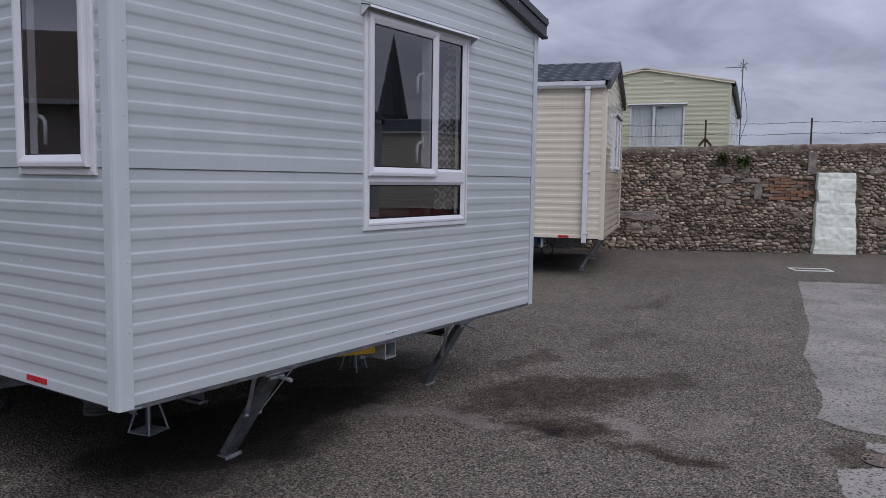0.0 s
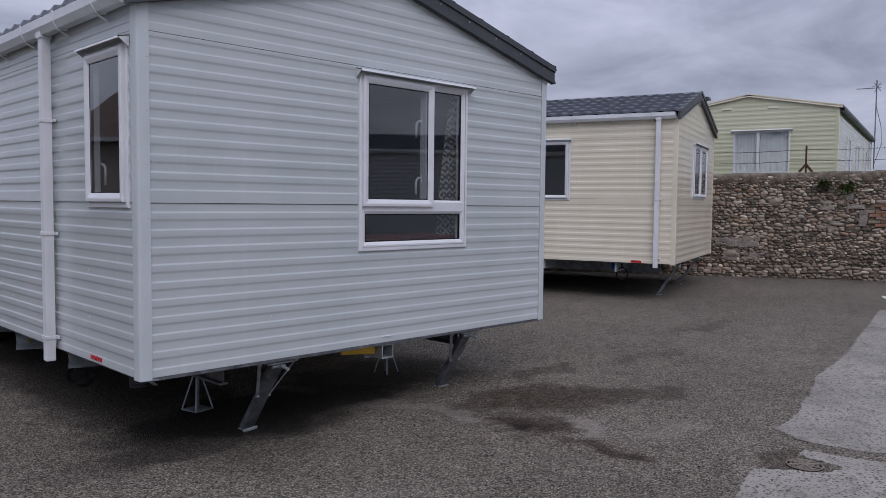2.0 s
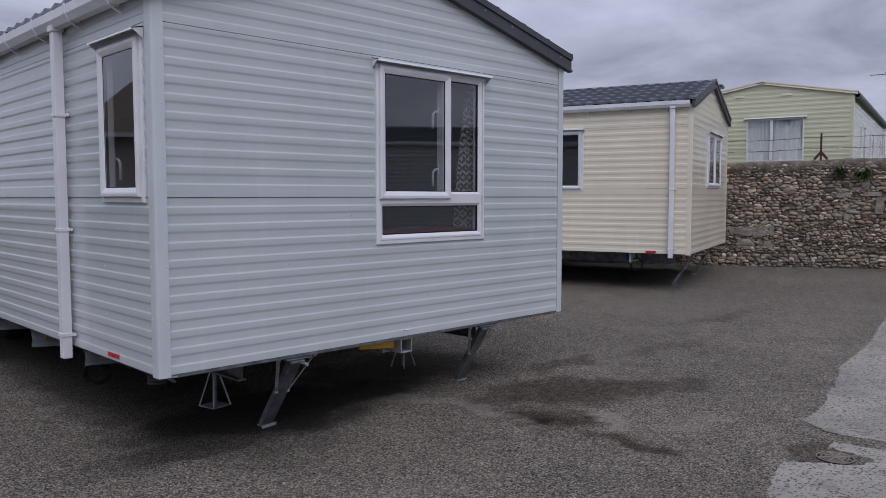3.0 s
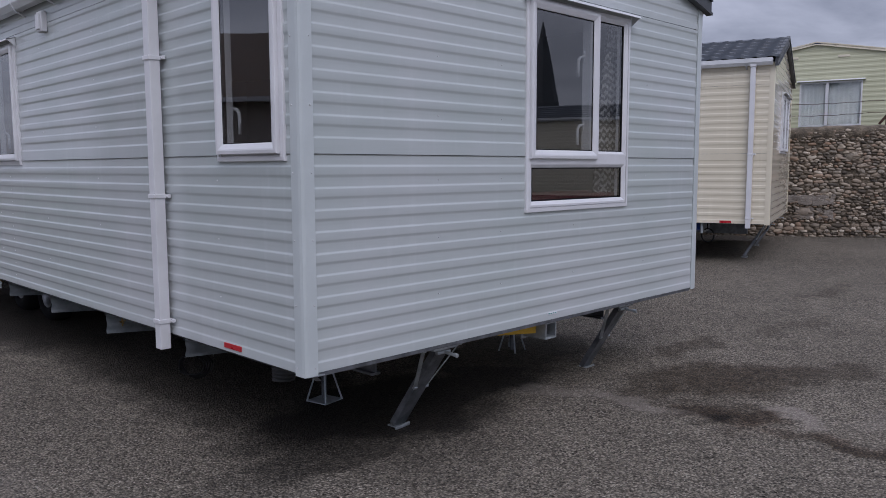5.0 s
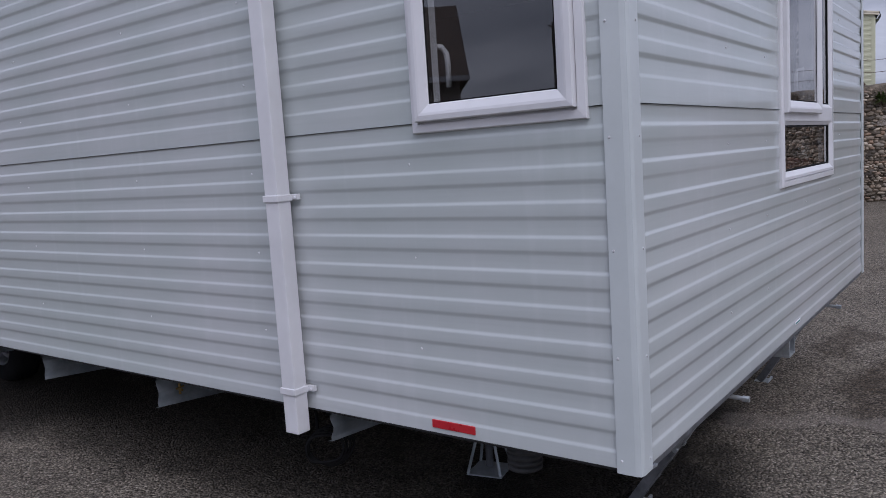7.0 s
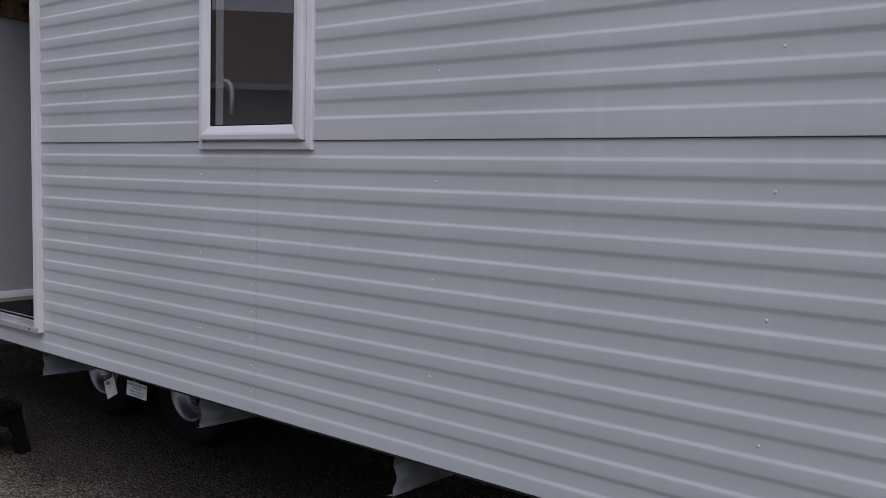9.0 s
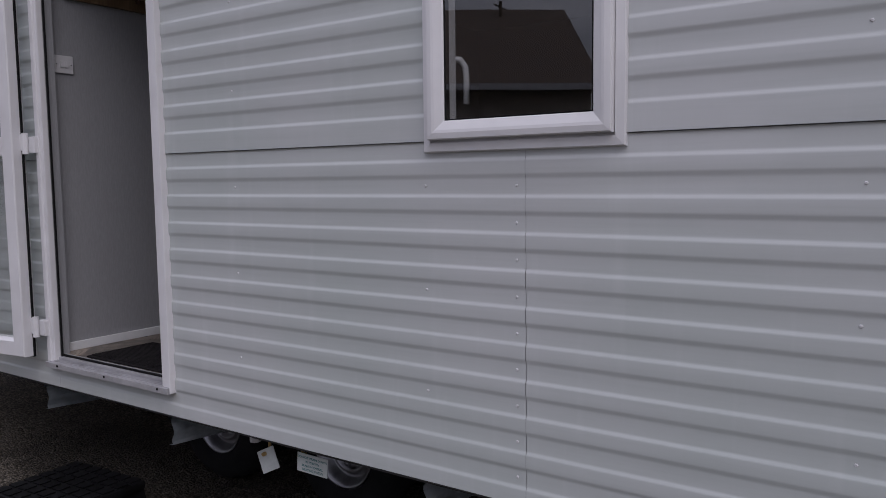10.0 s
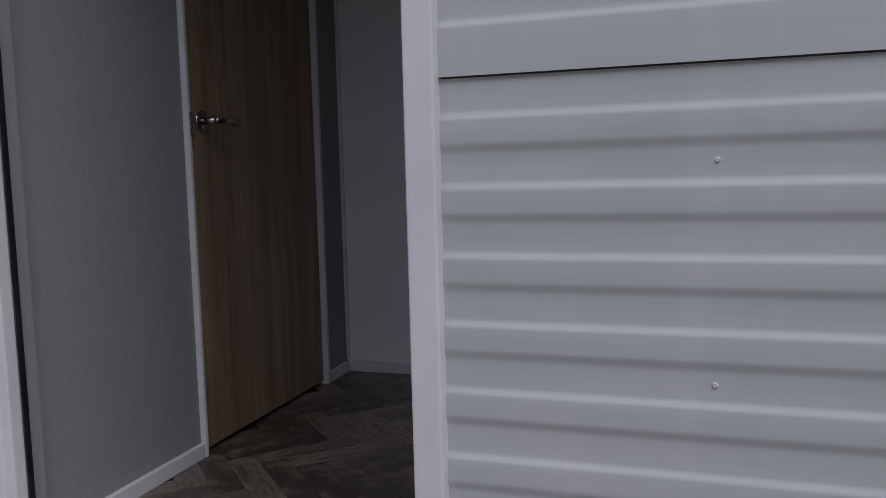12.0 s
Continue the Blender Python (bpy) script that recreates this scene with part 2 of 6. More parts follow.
def plank_material():
    m, n, l, p = nodes_of("herringbone_plank")
    info = n.new("ShaderNodeObjectInfo")
    g = noise_node(n, l, stretched(n, l, 9, 70, 70), 1.0, 6, 0.65, 0.8)
    col = ramp_node(n, l, info.outputs["Random"], [(0.0, (0.045, 0.036, 0.029)), (0.5, (0.13, 0.105, 0.085)), (0.8, (0.24, 0.195, 0.155)), (1.0, (0.4, 0.33, 0.26))])
    col = mix_node(n, l, range_node(n, l, g, 0.4, 0.62, 0.0, 0.85), col, (0.04, 0.032, 0.026))
    blot = noise_node(n, l, stretched(n, l, 14, 14, 14), 1.0, 4)
    col = mix_node(n, l, range_node(n, l, blot, 0.5, 0.72, 0.0, 0.55), col, (0.3, 0.25, 0.2))
    l.new(col, p.inputs["Base Color"])
    p.inputs["Roughness"].default_value = 0.38
    return m


def wallpaper_material():
    m, n, l, p = nodes_of("woven_wallpaper")
    v1 = noise_node(n, l, stretched(n, l, 210, 210, 34), 1.0, 4)
    v2 = noise_node(n, l, stretched(n, l, 2, 2, 2), 1.0, 3)
    col = ramp_node(n, l, v1, [(0.3, (0.25, 0.255, 0.27)), (0.7, (0.295, 0.3, 0.315))])
    col = mix_node(n, l, range_node(n, l, v2, 0.3, 0.7, 0.0, 0.12), col, (0.2, 0.195, 0.195))
    l.new(col, p.inputs["Base Color"])
    p.inputs["Roughness"].default_value = 0.7
    bump_node(n, l, p, v1, 0.3, 0.001)
    return m


def glass_material(name, tint, mirror=0.1):
    m, n, l, p = nodes_of(name)
    n.remove(p)
    out = n["Material Output"]
    tr = n.new("ShaderNodeBsdfTransparent"); tr.inputs[0].default_value = (*tint, 1)
    gl = n.new("ShaderNodeBsdfGlossy"); gl.inputs["Roughness"].default_value = 0.0
    lw = n.new("ShaderNodeLayerWeight"); lw.inputs["Blend"].default_value = 0.5
    fr = range_node(n, l, math_node(n, l, "POWER", lw.outputs["Facing"], 3.2), 0.0, 1.0, mirror, 1.0 if mirror else 0.0)
    mx = n.new("ShaderNodeMixShader")
    h = noise_node(n, l, stretched(n, l, 1, 1, 1), 1.1, 1)
    b = n.new("ShaderNodeBump"); b.inputs["Strength"].default_value, b.inputs["Distance"].default_value = 0.08, 0.02
    l.new(h, b.inputs["Height"]); l.new(b.outputs[0], gl.inputs["Normal"])
    l.new(fr, mx.inputs[0]); l.new(tr.outputs[0], mx.inputs[1]); l.new(gl.outputs[0], mx.inputs[2])
    l.new(mx.outputs[0], out.inputs["Surface"])
    return m


def curtain_material():
    """Pale cloth with rows of dark lozenge rings."""
    m, n, l, p = nodes_of("lozenge_curtain")
    v = stretched(n, l, 13.0, 0.0, 7.0)
    sepv = n.new("ShaderNodeSeparateXYZ"); l.new(v, sepv.inputs[0])
    fx = math_node(n, l, "ABSOLUTE", math_node(n, l, "SUBTRACT", math_node(n, l, "FRACT", sepv.outputs["X"]), 0.5))
    fz = math_node(n, l, "ABSOLUTE", math_node(n, l, "SUBTRACT", math_node(n, l, "FRACT", sepv.outputs["Z"]), 0.5))
    d = math_node(n, l, "ADD", fx, fz)
    ring = math_node(n, l, "PINGPONG", d, 0.16)
    k = range_node(n, l, ring, 0.06, 0.1, 0.0, 1.0)
    col = mix_node(n, l, k, (0.7, 0.68, 0.65), (0.16, 0.15, 0.145))
    l.new(col, p.inputs["Base Color"])
    p.inputs["Roughness"].default_value = 0.9
    return m


DAMP = [(2.62, -0.3, 0.5, 0.26, 0.75), (3.05, -0.45, 0.52, 0.36, 1.0), (3.4, -0.78, 0.5, 0.34, 1.0), (3.85, -1.1, 0.42, 0.25, 0.8), (3.85, 0.12, 0.42, 0.13, 0.75), (2.93, -2.5, 0.26, 0.2, 0.8),
        (2.42, -0.85, 0.24, 0.22, 0.9), (2.42, -1.6, 0.09, 0.2, 0.9), (1.6, -2.6, 0.5, 0.2, 0.4), (5.2, -0.2, 0.6, 0.12, 0.4), (7.4, 0.2, 0.9, 0.14, 0.45)]
# wet spots, plus shade below the grey caravan put into the asphalt colour
WET_SHADE = [(1.1, 0.75, 1.05, 0.62, 1.0), (0.7, 0.3, 0.95, 0.24, 0.7), (2.0, 0.75, 0.6, 0.45, 1.0), (2.6, 1.1, 0.9, 0.5, 0.8), (0.75, 2.2, 0.7, 2.4, 0.7), (0.6, 5.6, 0.8, 2.4, 0.85), (-0.9, 3.2, 0.4, 0.6, 0.3), (2.35, -0.86, 0.13, 0.1, 0.8)]
RUSTY = [(2.42, -0.9, 0.17, 0.3, 0.75), (2.46, -1.62, 0.11, 0.22, 0.6), (2.38, -1.25, 0.07, 0.34, 0.45), (3.3, -0.6, 0.5, 0.2, 0.3)]
PALE = [(2.64, -1.2, 0.13, 0.24, 0.75), (2.24, -0.36, 0.13, 0.4, 0.6), (2.1, 0.2, 0.16, 0.22, 0.5), (3.0, -1.6, 0.3, 0.12, 0.35), (0.2, -1.2, 0.9, 0.25, 0.25), (-1.4, 1.2, 0.5, 0.9, 0.25)]
GREY_CLAD = cladding_material("grey_green_sheet", (0.426, 0.47, 0.463), (0.495, 0.513, 0.523))
CREAM_CLAD = cladding_material("cream_sheet", (0.66, 0.60, 0.47), (0.74, 0.68, 0.55))
GREEN_CLAD = cladding_material("pale_green_sheet", (0.50, 0.50, 0.345), (0.58, 0.58, 0.41))
PVC = plain("white_pvc", (0.63, 0.63, 0.65), (0.71, 0.71, 0.73), 3, 40, 0.35, bump=0.02, grain=0.02)
SWITCH = plain("ivory_switch_plate", (0.5, 0.5, 0.52), (0.56, 0.56, 0.58), 12, 60, 0.4, bump=0.02, grain=0.03)
PVC_OLD = plain("weathered_pvc", (0.6, 0.62, 0.64), (0.7, 0.71, 0.73), 3, 40, 0.4, bump=0.03, grain=0.05)
TRIM_GREY = plain("grey_painted_trim", (0.485, 0.525, 0.53), (0.545, 0.585, 0.59), 2, 60, 0.33, bump=0.02, grain=0.04)
VERGE = plain("charcoal_verge", (0.035, 0.038, 0.044), (0.06, 0.064, 0.072), 3, 60, 0.45, bump=0.1)
TILE = plain("slate_grey_tile_sheet", (0.03, 0.037, 0.05), (0.055, 0.066, 0.085), 4, 70, 0.36, bump=0.25)
RUBBER = plain("black_rubber", (0.009, 0.009, 0.01), (0.018, 0.018, 0.019), 8, 120, 0.85, bump=0.2, spec=0.12)
GREY_RUBBER = plain("dusty_grey_rubber", (0.035, 0.036, 0.038), (0.06, 0.061, 0.063), 8, 120, 0.7, bump=0.2)
BLACK_PLASTIC = plain("black_plastic", (0.003, 0.003, 0.0035), (0.006, 0.006, 0.007), 8, 150, 0.45, bump=0.15, spec=0.12)
GALV = plain("galvanised_steel", (0.36, 0.39, 0.42), (0.55, 0.58, 0.6), 14, 90, 0.48, 0.75, 0.25)
GALV_PLATE = plain("galvanised_plate", (0.34, 0.38, 0.41), (0.5, 0.54, 0.57), 12, 70, 0.42, 0.25, 0.25)
DARK_STEEL = plain("weathered_steel", (0.12, 0.13, 0.14), (0.25, 0.26, 0.28), 11, 90, 0.5, 0.7, 0.3)
RIM = plain("silver_wheel_paint", (0.2, 0.2, 0.215), (0.34, 0.345, 0.36), 9, 90, 0.34, 0.85, 0.1)
YELLOW = plain("yellow_paint", (0.62, 0.36, 0.02), (0.75, 0.45, 0.03), 7, 80, 0.5, bump=0.1)
BLUE = plain("blue_plastic", (0.02, 0.06, 0.3), (0.03, 0.08, 0.38), 20, 150, 0.4, bump=0.1)
RED = plain("red_reflector_plastic", (0.42, 0.012, 0.02), (0.5, 0.02, 0.03), 20, 200, 0.3, bump=0.3)
BRASS = plain("brass", (0.4, 0.28, 0.12), (0.52, 0.37, 0.16), 20, 90, 0.35, 1.0)
PAPER = plain("laminated_card", (0.5, 0.54, 0.53), (0.6, 0.64, 0.63), 8, 90, 0.5, bump=0.05)
INK = plain("teal_ink", (0.05, 0.2, 0.2), (0.06, 0.24, 0.24), 8, 90, 0.7, bump=0.02)
ALLOY = plain("dull_aluminium", (0.36, 0.36, 0.38), (0.46, 0.46, 0.48), 9, 90, 0.45, 0.3, 0.1)
UNDER = plain("black_underboard", (0.02, 0.02, 0.021), (0.035, 0.034, 0.034), 4, 60, 0.8)
INNER = wallpaper_material()
# pinkish-grey board, its colour raised to stand in for light inside the hall
PALE_LIT_WALL = plain("pale_lit_wall_board", (0.76, 0.73, 0.735), (0.82, 0.785, 0.79), 3, 90, 0.6, bump=0.05, grain=0.06)
CEIL = plain("white_ceiling_board", (0.66, 0.66, 0.65), (0.72, 0.72, 0.71), 3, 60, 0.6)
OAK = oak_material("brown_oak_veneer", (0.15, 0.1, 0.06), (0.38, 0.27, 0.165))
PINE = oak_material("dark_rack_oak", (0.11, 0.068, 0.038), (0.2, 0.13, 0.075))
PLANK = plank_material()
CHROME = plain("brushed_chrome", (0.4, 0.365, 0.34), (0.5, 0.46, 0.43), 20, 120, 0.22, 1.0, 0.03)
MAT = plain("black_ribbed_mat", (0.011, 0.01, 0.011), (0.024, 0.022, 0.023), 20, 200, 0.95, bump=0.5, size=0.004, spec=0.08)
SOFA = plain("maroon_cloth", (0.1, 0.018, 0.022), (0.16, 0.03, 0.035), 12, 200, 0.95, bump=0.4)
GLASS = glass_material("double_glazing", (0.58, 0.6, 0.62), 0.17)
CLEAR = glass_material("inner_glass_face", (0.95, 0.96, 0.96), 0.0)
FROST = glass_material("pale_glazing", (0.95, 0.97, 0.97), 0.16)
CURTAIN = curtain_material()
NET = plain("white_net_curtain", (0.84, 0.87, 0.87), (0.92, 0.94, 0.93), 14, 120, 0.9, bump=0.2, grain=0.05)
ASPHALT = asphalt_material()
CONCRETE = concrete_material()
TURF = plain("rough_grass", (0.05, 0.07, 0.02), (0.1, 0.11, 0.04), 3, 40, 0.95, bump=0.6, size=0.03)
MORTAR = plain("lime_mortar", (0.087, 0.07, 0.051), (0.265, 0.215, 0.16), 7, 34, 0.9, bump=1.0, size=0.03, grain=0.6)
COBBLE = stone_material("cobblestone", [(0.0, (0.06, 0.049, 0.038)), (0.2, (0.2, 0.16, 0.118)), (0.42, (0.38, 0.305, 0.232)), (0.58, (0.305, 0.27, 0.222)), (0.74, (0.3, 0.195, 0.128)), (0.88, (0.49, 0.41, 0.318)), (1.0, (0.7, 0.605, 0.5))])
BRICK = stone_material("old_red_brick", [(0.0, (0.13, 0.07, 0.045)), (0.35, (0.27, 0.12, 0.066)), (0.6, (0.33, 0.155, 0.085)), (0.8, (0.22, 0.15, 0.11)), (1.0, (0.3, 0.24, 0.18))], 1.0)
FACING = plain("buff_stone", (0.2, 0.17, 0.145), (0.34, 0.3, 0.26), 9, 50, 0.9, bump=0.8, size=0.02, grain=0.5)
WHITEWASH = plain("flaking_whitewash", (0.72, 0.755, 0.65), (0.84, 0.87, 0.77), 5, 40, 0.8, bump=0.5, size=0.012, grain=0.06)
RUST = plain("rusty_iron", (0.05, 0.028, 0.02), (0.1, 0.05, 0.035), 18, 120, 0.85, 0.3, 0.4)
DARK_IRON = plain("worn_cast_iron", (0.16, 0.135, 0.11), (0.3, 0.25, 0.2), 14, 90, 0.7, 0.5, 0.4)
LEAF = plain("weed_leaf", (0.07, 0.12, 0.025), (0.13, 0.19, 0.05), 12, 90, 0.6)
TREE_LEAF = plain("dark_leaf", (0.025, 0.04, 0.014), (0.05, 0.075, 0.025), 5, 60, 0.7)
BARK = plain("bark", (0.07, 0.055, 0.04), (0.13, 0.1, 0.08), 9, 70, 0.9, bump=0.7, size=0.01)
BROWN_WALL = plain("brown_pebbledash", (0.26, 0.23, 0.2), (0.34, 0.3, 0.27), 2, 60, 0.9, bump=0.8, size=0.01)
BROWN_ROOF = plain("brown_roof_tile", (0.07, 0.05, 0.04), (0.11, 0.08, 0.06), 3, 40, 0.85, bump=0.6, size=0.01)
SPIRE = plain("slate_spire", (0.05, 0.055, 0.065), (0.085, 0.09, 0.1), 3, 40, 0.7, bump=0.4)


# ---- building blocks ----
def part(name, bm, material, parent, label="", smooth=False):
    me = bpy.data.meshes.new(name)
    bmesh.ops.recalc_face_normals(bm, faces=bm.faces)
    if smooth:
        for f in bm.faces:
            f.smooth = True
    bm.to_mesh(me)
    bm.free()
    me.materials.append(material)
    ob = new(name, me)
    if parent is not None:
        ob.parent = parent
    if label:
        tagged(ob, label)
    return ob


def thing(name, label, category, m=None, group="", kind=""):
    ob = new(name)
    ob.matrix_world = m if m is not None else Matrix()
    ob.empty_display_size = 0.1
    return tagged(ob, label, category, group, kind)


def single(name, bm, material, label, category, m=None, group="", kind="", smooth=False):
    ob = part(name, bm, material, None, "", smooth)
    if m is not None:
        ob.matrix_world = m
    return tagged(ob, label, category, group, kind)


def block(bm, x0, y0, z0, x1, y1, z1, bevel=0.0, m=None):
    t = bmesh.new()
    bmesh.ops.create_cube(t, size=1, matrix=Matrix.Translation(((x0 + x1) / 2, (y0 + y1) / 2, (z0 + z1) / 2)) @ Matrix.Diagonal((abs(x1 - x0), abs(y1 - y0), abs(z1 - z0), 1)))
    if bevel:
        bmesh.ops.bevel(t, geom=t.edges[:], offset=bevel, segments=2, affect="EDGES", profile=0.6)
    if m is not None:
        bmesh.ops.transform(t, matrix=m, verts=t.verts)
    join(bm, t)
    return bm


def join(bm, t):
    me = bpy.data.meshes.new("tmp")
    t.to_mesh(me)
    t.free()
    bm.from_mesh(me)
    bpy.data.meshes.remove(me)


def rod(bm, a, b, r, n=10, r2=None):
    a, b = Vector(a), Vector(b)
    d = b - a
    m = Matrix.Translation((a + b) / 2) @ d.to_track_quat("Z", "Y").to_matrix().to_4x4()
    bmesh.ops.create_cone(bm, cap_ends=True, segments=n, radius1=r, radius2=r if r2 is None else r2, depth=d.length, matrix=m)
    return bm


def bar(bm, a, b, w, h, bevel=0.0):
    """A square bar from a to b, w wide and h deep."""
    a, b = Vector(a), Vector(b)
    d = b - a
    m = Matrix.Translation((a + b) / 2) @ d.to_track_quat("Z", "Y").to_matrix().to_4x4()
    return block(bm, -w / 2, -h / 2, -d.length / 2, w / 2, h / 2, d.length / 2, bevel, m)


def sweep(bm, path, r, n=8, closed=False):
    """A round cable along a path."""
    pts = [Vector(p) for p in path]
    rings = []
    k = len(pts)
    for i, p in enumerate(pts):
        a = pts[(i - 1) % k] if closed or i else p
        b = pts[(i + 1) % k] if closed or i < k - 1 else p
        q = (b - a).to_track_quat("Z", "Y")
        rings.append([bm.verts.new(p + q @ Vector((r * math.cos(2 * math.pi * j / n), r * math.sin(2 * math.pi * j / n), 0))) for j in range(n)])
    for i in range(k if closed else k - 1):
        u, w = rings[i], rings[(i + 1) % k]
        for j in range(n):
            bm.faces.new((u[j], u[(j + 1) % n], w[(j + 1) % n], w[j]))
    if not closed:
        bm.faces.new(rings[0][::-1])
        bm.faces.new(rings[-1])
    return bm


def prism(bm, outline, axis, a, b):
    """Extrudes a flat outline (pairs) along an axis from a to b."""
    def at(p, v):
        return {"x": (v, p[0], p[1]), "y": (p[0], v, p[1]), "z": (p[0], p[1], v)}[axis]
    u = [bm.verts.new(at(p, a)) for p in outline]
    w = [bm.verts.new(at(p, b)) for p in outline]
    k = len(outline)
    bm.faces.new(u)
    bm.faces.new(w[::-1])
    for i in range(k):
        bm.faces.new((u[i], w[i], w[(i + 1) % k], u[(i + 1) % k]))
    return bm


class Face:
    """A wall plane of a caravan: a runs along it, o out of it."""
    def __init__(self, kind, width=0.0):
        self.kind, self.width = kind, width

    def at(self, a, o, z):
        if self.kind == "gable":
            return Vector((a, -o, z))
        if self.kind == "side":
            return Vector((-o, a, z))
        if self.kind == "right":
            return Vector((self.width + o, a, z))
        return Vector((a, self.width + o, z))


def cuts(lo, hi, extra):
    return sorted({round(v, 5) for v in [lo, hi, *extra] if lo <= v <= hi})


def sheet(face, a0, a1, z0, z1, recesses, openings, top=None):
    """Ribbed metal sheet with holes for the openings; top: (apex a, apex z, slope) cuts it to a gable."""
    prof = [(z0, 0.01), (z1, 0.01)]
    for c in recesses:
        prof += [(c - 0.036, 0.01), (c - 0.0335, 0.0098), (c - 0.0305, 0.0088), (c - 0.0265, 0.0068), (c - 0.0235, 0.0058), (c - 0.0205, 0.0055), (c + 0.0155, 0.0058),
                 (c + 0.0185, 0.006), (c + 0.0225, 0.0068), (c + 0.0285, 0.009), (c + 0.032, 0.0098), (c + 0.035, 0.01)]
    prof = sorted(p for p in prof if z0 <= p[0] <= z1)
    zs, outs = [p[0] for p in prof], [p[1] for p in prof]
    zcut = cuts(z0, z1, zs + [v for o in openings for v in (o[2], o[3])])
    acut = cuts(a0, a1, [v for o in openings for v in (o[0], o[1])])
    bm = bmesh.new()
    grid = {}
    for i, a in enumerate(acut):
        for j, z in enumerate(zcut):
            grid[i, j] = bm.verts.new(face.at(a, float(np.interp(z, zs, outs)), z))
    for i in range(len(acut) - 1):
        for j in range(len(zcut) - 1):
            ma, mz = (acut[i] + acut[i + 1]) / 2, (zcut[j] + zcut[j + 1]) / 2
            if any(o[0] < ma < o[1] and o[2] < mz < o[3] for o in openings):
                continue
            bm.faces.new((grid[i, j], grid[i + 1, j], grid[i + 1, j + 1], grid[i, j + 1]))
    # lower lip, turned in
    low = [bm.verts.new(grid[i, 0].co) for i in range(len(acut))]
    lip = [bm.verts.new(face.at(a, -0.012, z0)) for a in acut]
    for i in range(len(acut) - 1):
        ma = (acut[i] + acut[i + 1]) / 2
        if not any(o[0] < ma < o[1] and o[2] <= z0 < o[3] for o in openings):
            bm.faces.new((low[i], low[i + 1], lip[i + 1], lip[i]))
    if top:
        apex, za, slope = top
        for sgn in (-1, 1):
            bmesh.ops.bisect_plane(bm, geom=bm.verts[:] + bm.edges[:] + bm.faces[:], plane_co=face.at(apex, 0, za), plane_no=(sgn * slope, 0, 1), clear_outer=True)
    loose = [v for v in bm.verts if not v.link_faces]
    bmesh.ops.delete(bm, geom=loose, context="VERTS")
    return bm


def core(face, a0, a1, z0, z1, openings, inner, outer=-0.004):
    """The wall behind the sheets, with the openings through it."""
    acut = cuts(a0, a1, [v for o in openings for v in (o[0], o[1])])
    out_ = []
    for i in range(len(acut) - 1):
        ma = (acut[i] + acut[i + 1]) / 2
        holes = sorted((o[2], o[3]) for o in openings if o[0] < ma < o[1])
        z = z0
        for h0, h1 in holes + [(z1, z1)]:
            if h0 > z:
                p, q = face.at(acut[i], outer, z), face.at(acut[i + 1], -inner, h0)
                out_.append(block(bmesh.new(), min(p.x, q.x), min(p.y, q.y), z, max(p.x, q.x), max(p.y, q.y), h0))
            z = max(z, h1)
    return out_


def loft_frame(bm, face, a0, a1, z0, z1, section):
    """A mitred frame: the section (inset, out) swept round a rectangle."""
    loops = []
    for d, o in section:
        loops.append([bm.verts.new(face.at(a, o, z)) for a, z in ((a0 + d, z0 + d), (a1 - d, z0 + d), (a1 - d, z1 - d), (a0 + d, z1 - d))])
    for u, w in zip(loops, loops[1:]):
        for i in range(4):
            bm.faces.new((u[i], u[(i + 1) % 4], w[(i + 1) % 4], w[i]))
    return bm


FRAME = ((0, -0.05), (0, 0.016), (0.003, 0.021), (0.026, 0.0235), (0.0265, 0.012), (0.034, 0.012), (0.034, -0.05))
SASH = ((0, 0.0), (0, 0.038), (0.003, 0.0435), (0.018, 0.0455), (0.026, 0.044), (0.049, 0.034), (0.052, 0.03), (0.052, -0.03))


def pane(face, a0, a1, z0, z1, out, parent, material=None):
    bm = bmesh.new()
    p, q = face.at(a0, out, z0), face.at(a1, out - 0.02, z1)
    block(bm, min(p.x, q.x), min(p.y, q.y), z0, max(p.x, q.x), max(p.y, q.y), z1)
    bm.normal_update()
    outward = face.at(0, 1, 0) - face.at(0, 0, 0)
    for f in bm.faces:
        f.material_index = 0 if f.normal.dot(outward) > 0.9 else 1
    ob = part("pane", bm, material or GLASS, parent)
    ob.data.materials.append(CLEAR)
    ob.visible_shadow = False
    return ob


def handle(face, a, z, parent):
    """White lever catch inside the pane."""
    bm = bmesh.new()
    p = [face.at(a + 0.035, -0.03, z + 0.066), face.at(a + 0.016, -0.05, z + 0.064), face.at(a + 0.003, -0.056, z + 0.045), face.at(a, -0.057, z + 0.01), face.at(a - 0.001, -0.056, z - 0.06)]
    sweep(bm, p, 0.0095, 10)
    u, w = face.at(a + 0.03, -0.03, z + 0.03), face.at(a + 0.048, -0.042, z + 0.1)
    block(bm, min(u.x, w.x), min(u.y, w.y), u.z, max(u.x, w.x), max(u.y, w.y), w.z, 0.003)
    part("catch", bm, PVC, parent, "white lever catch", True)


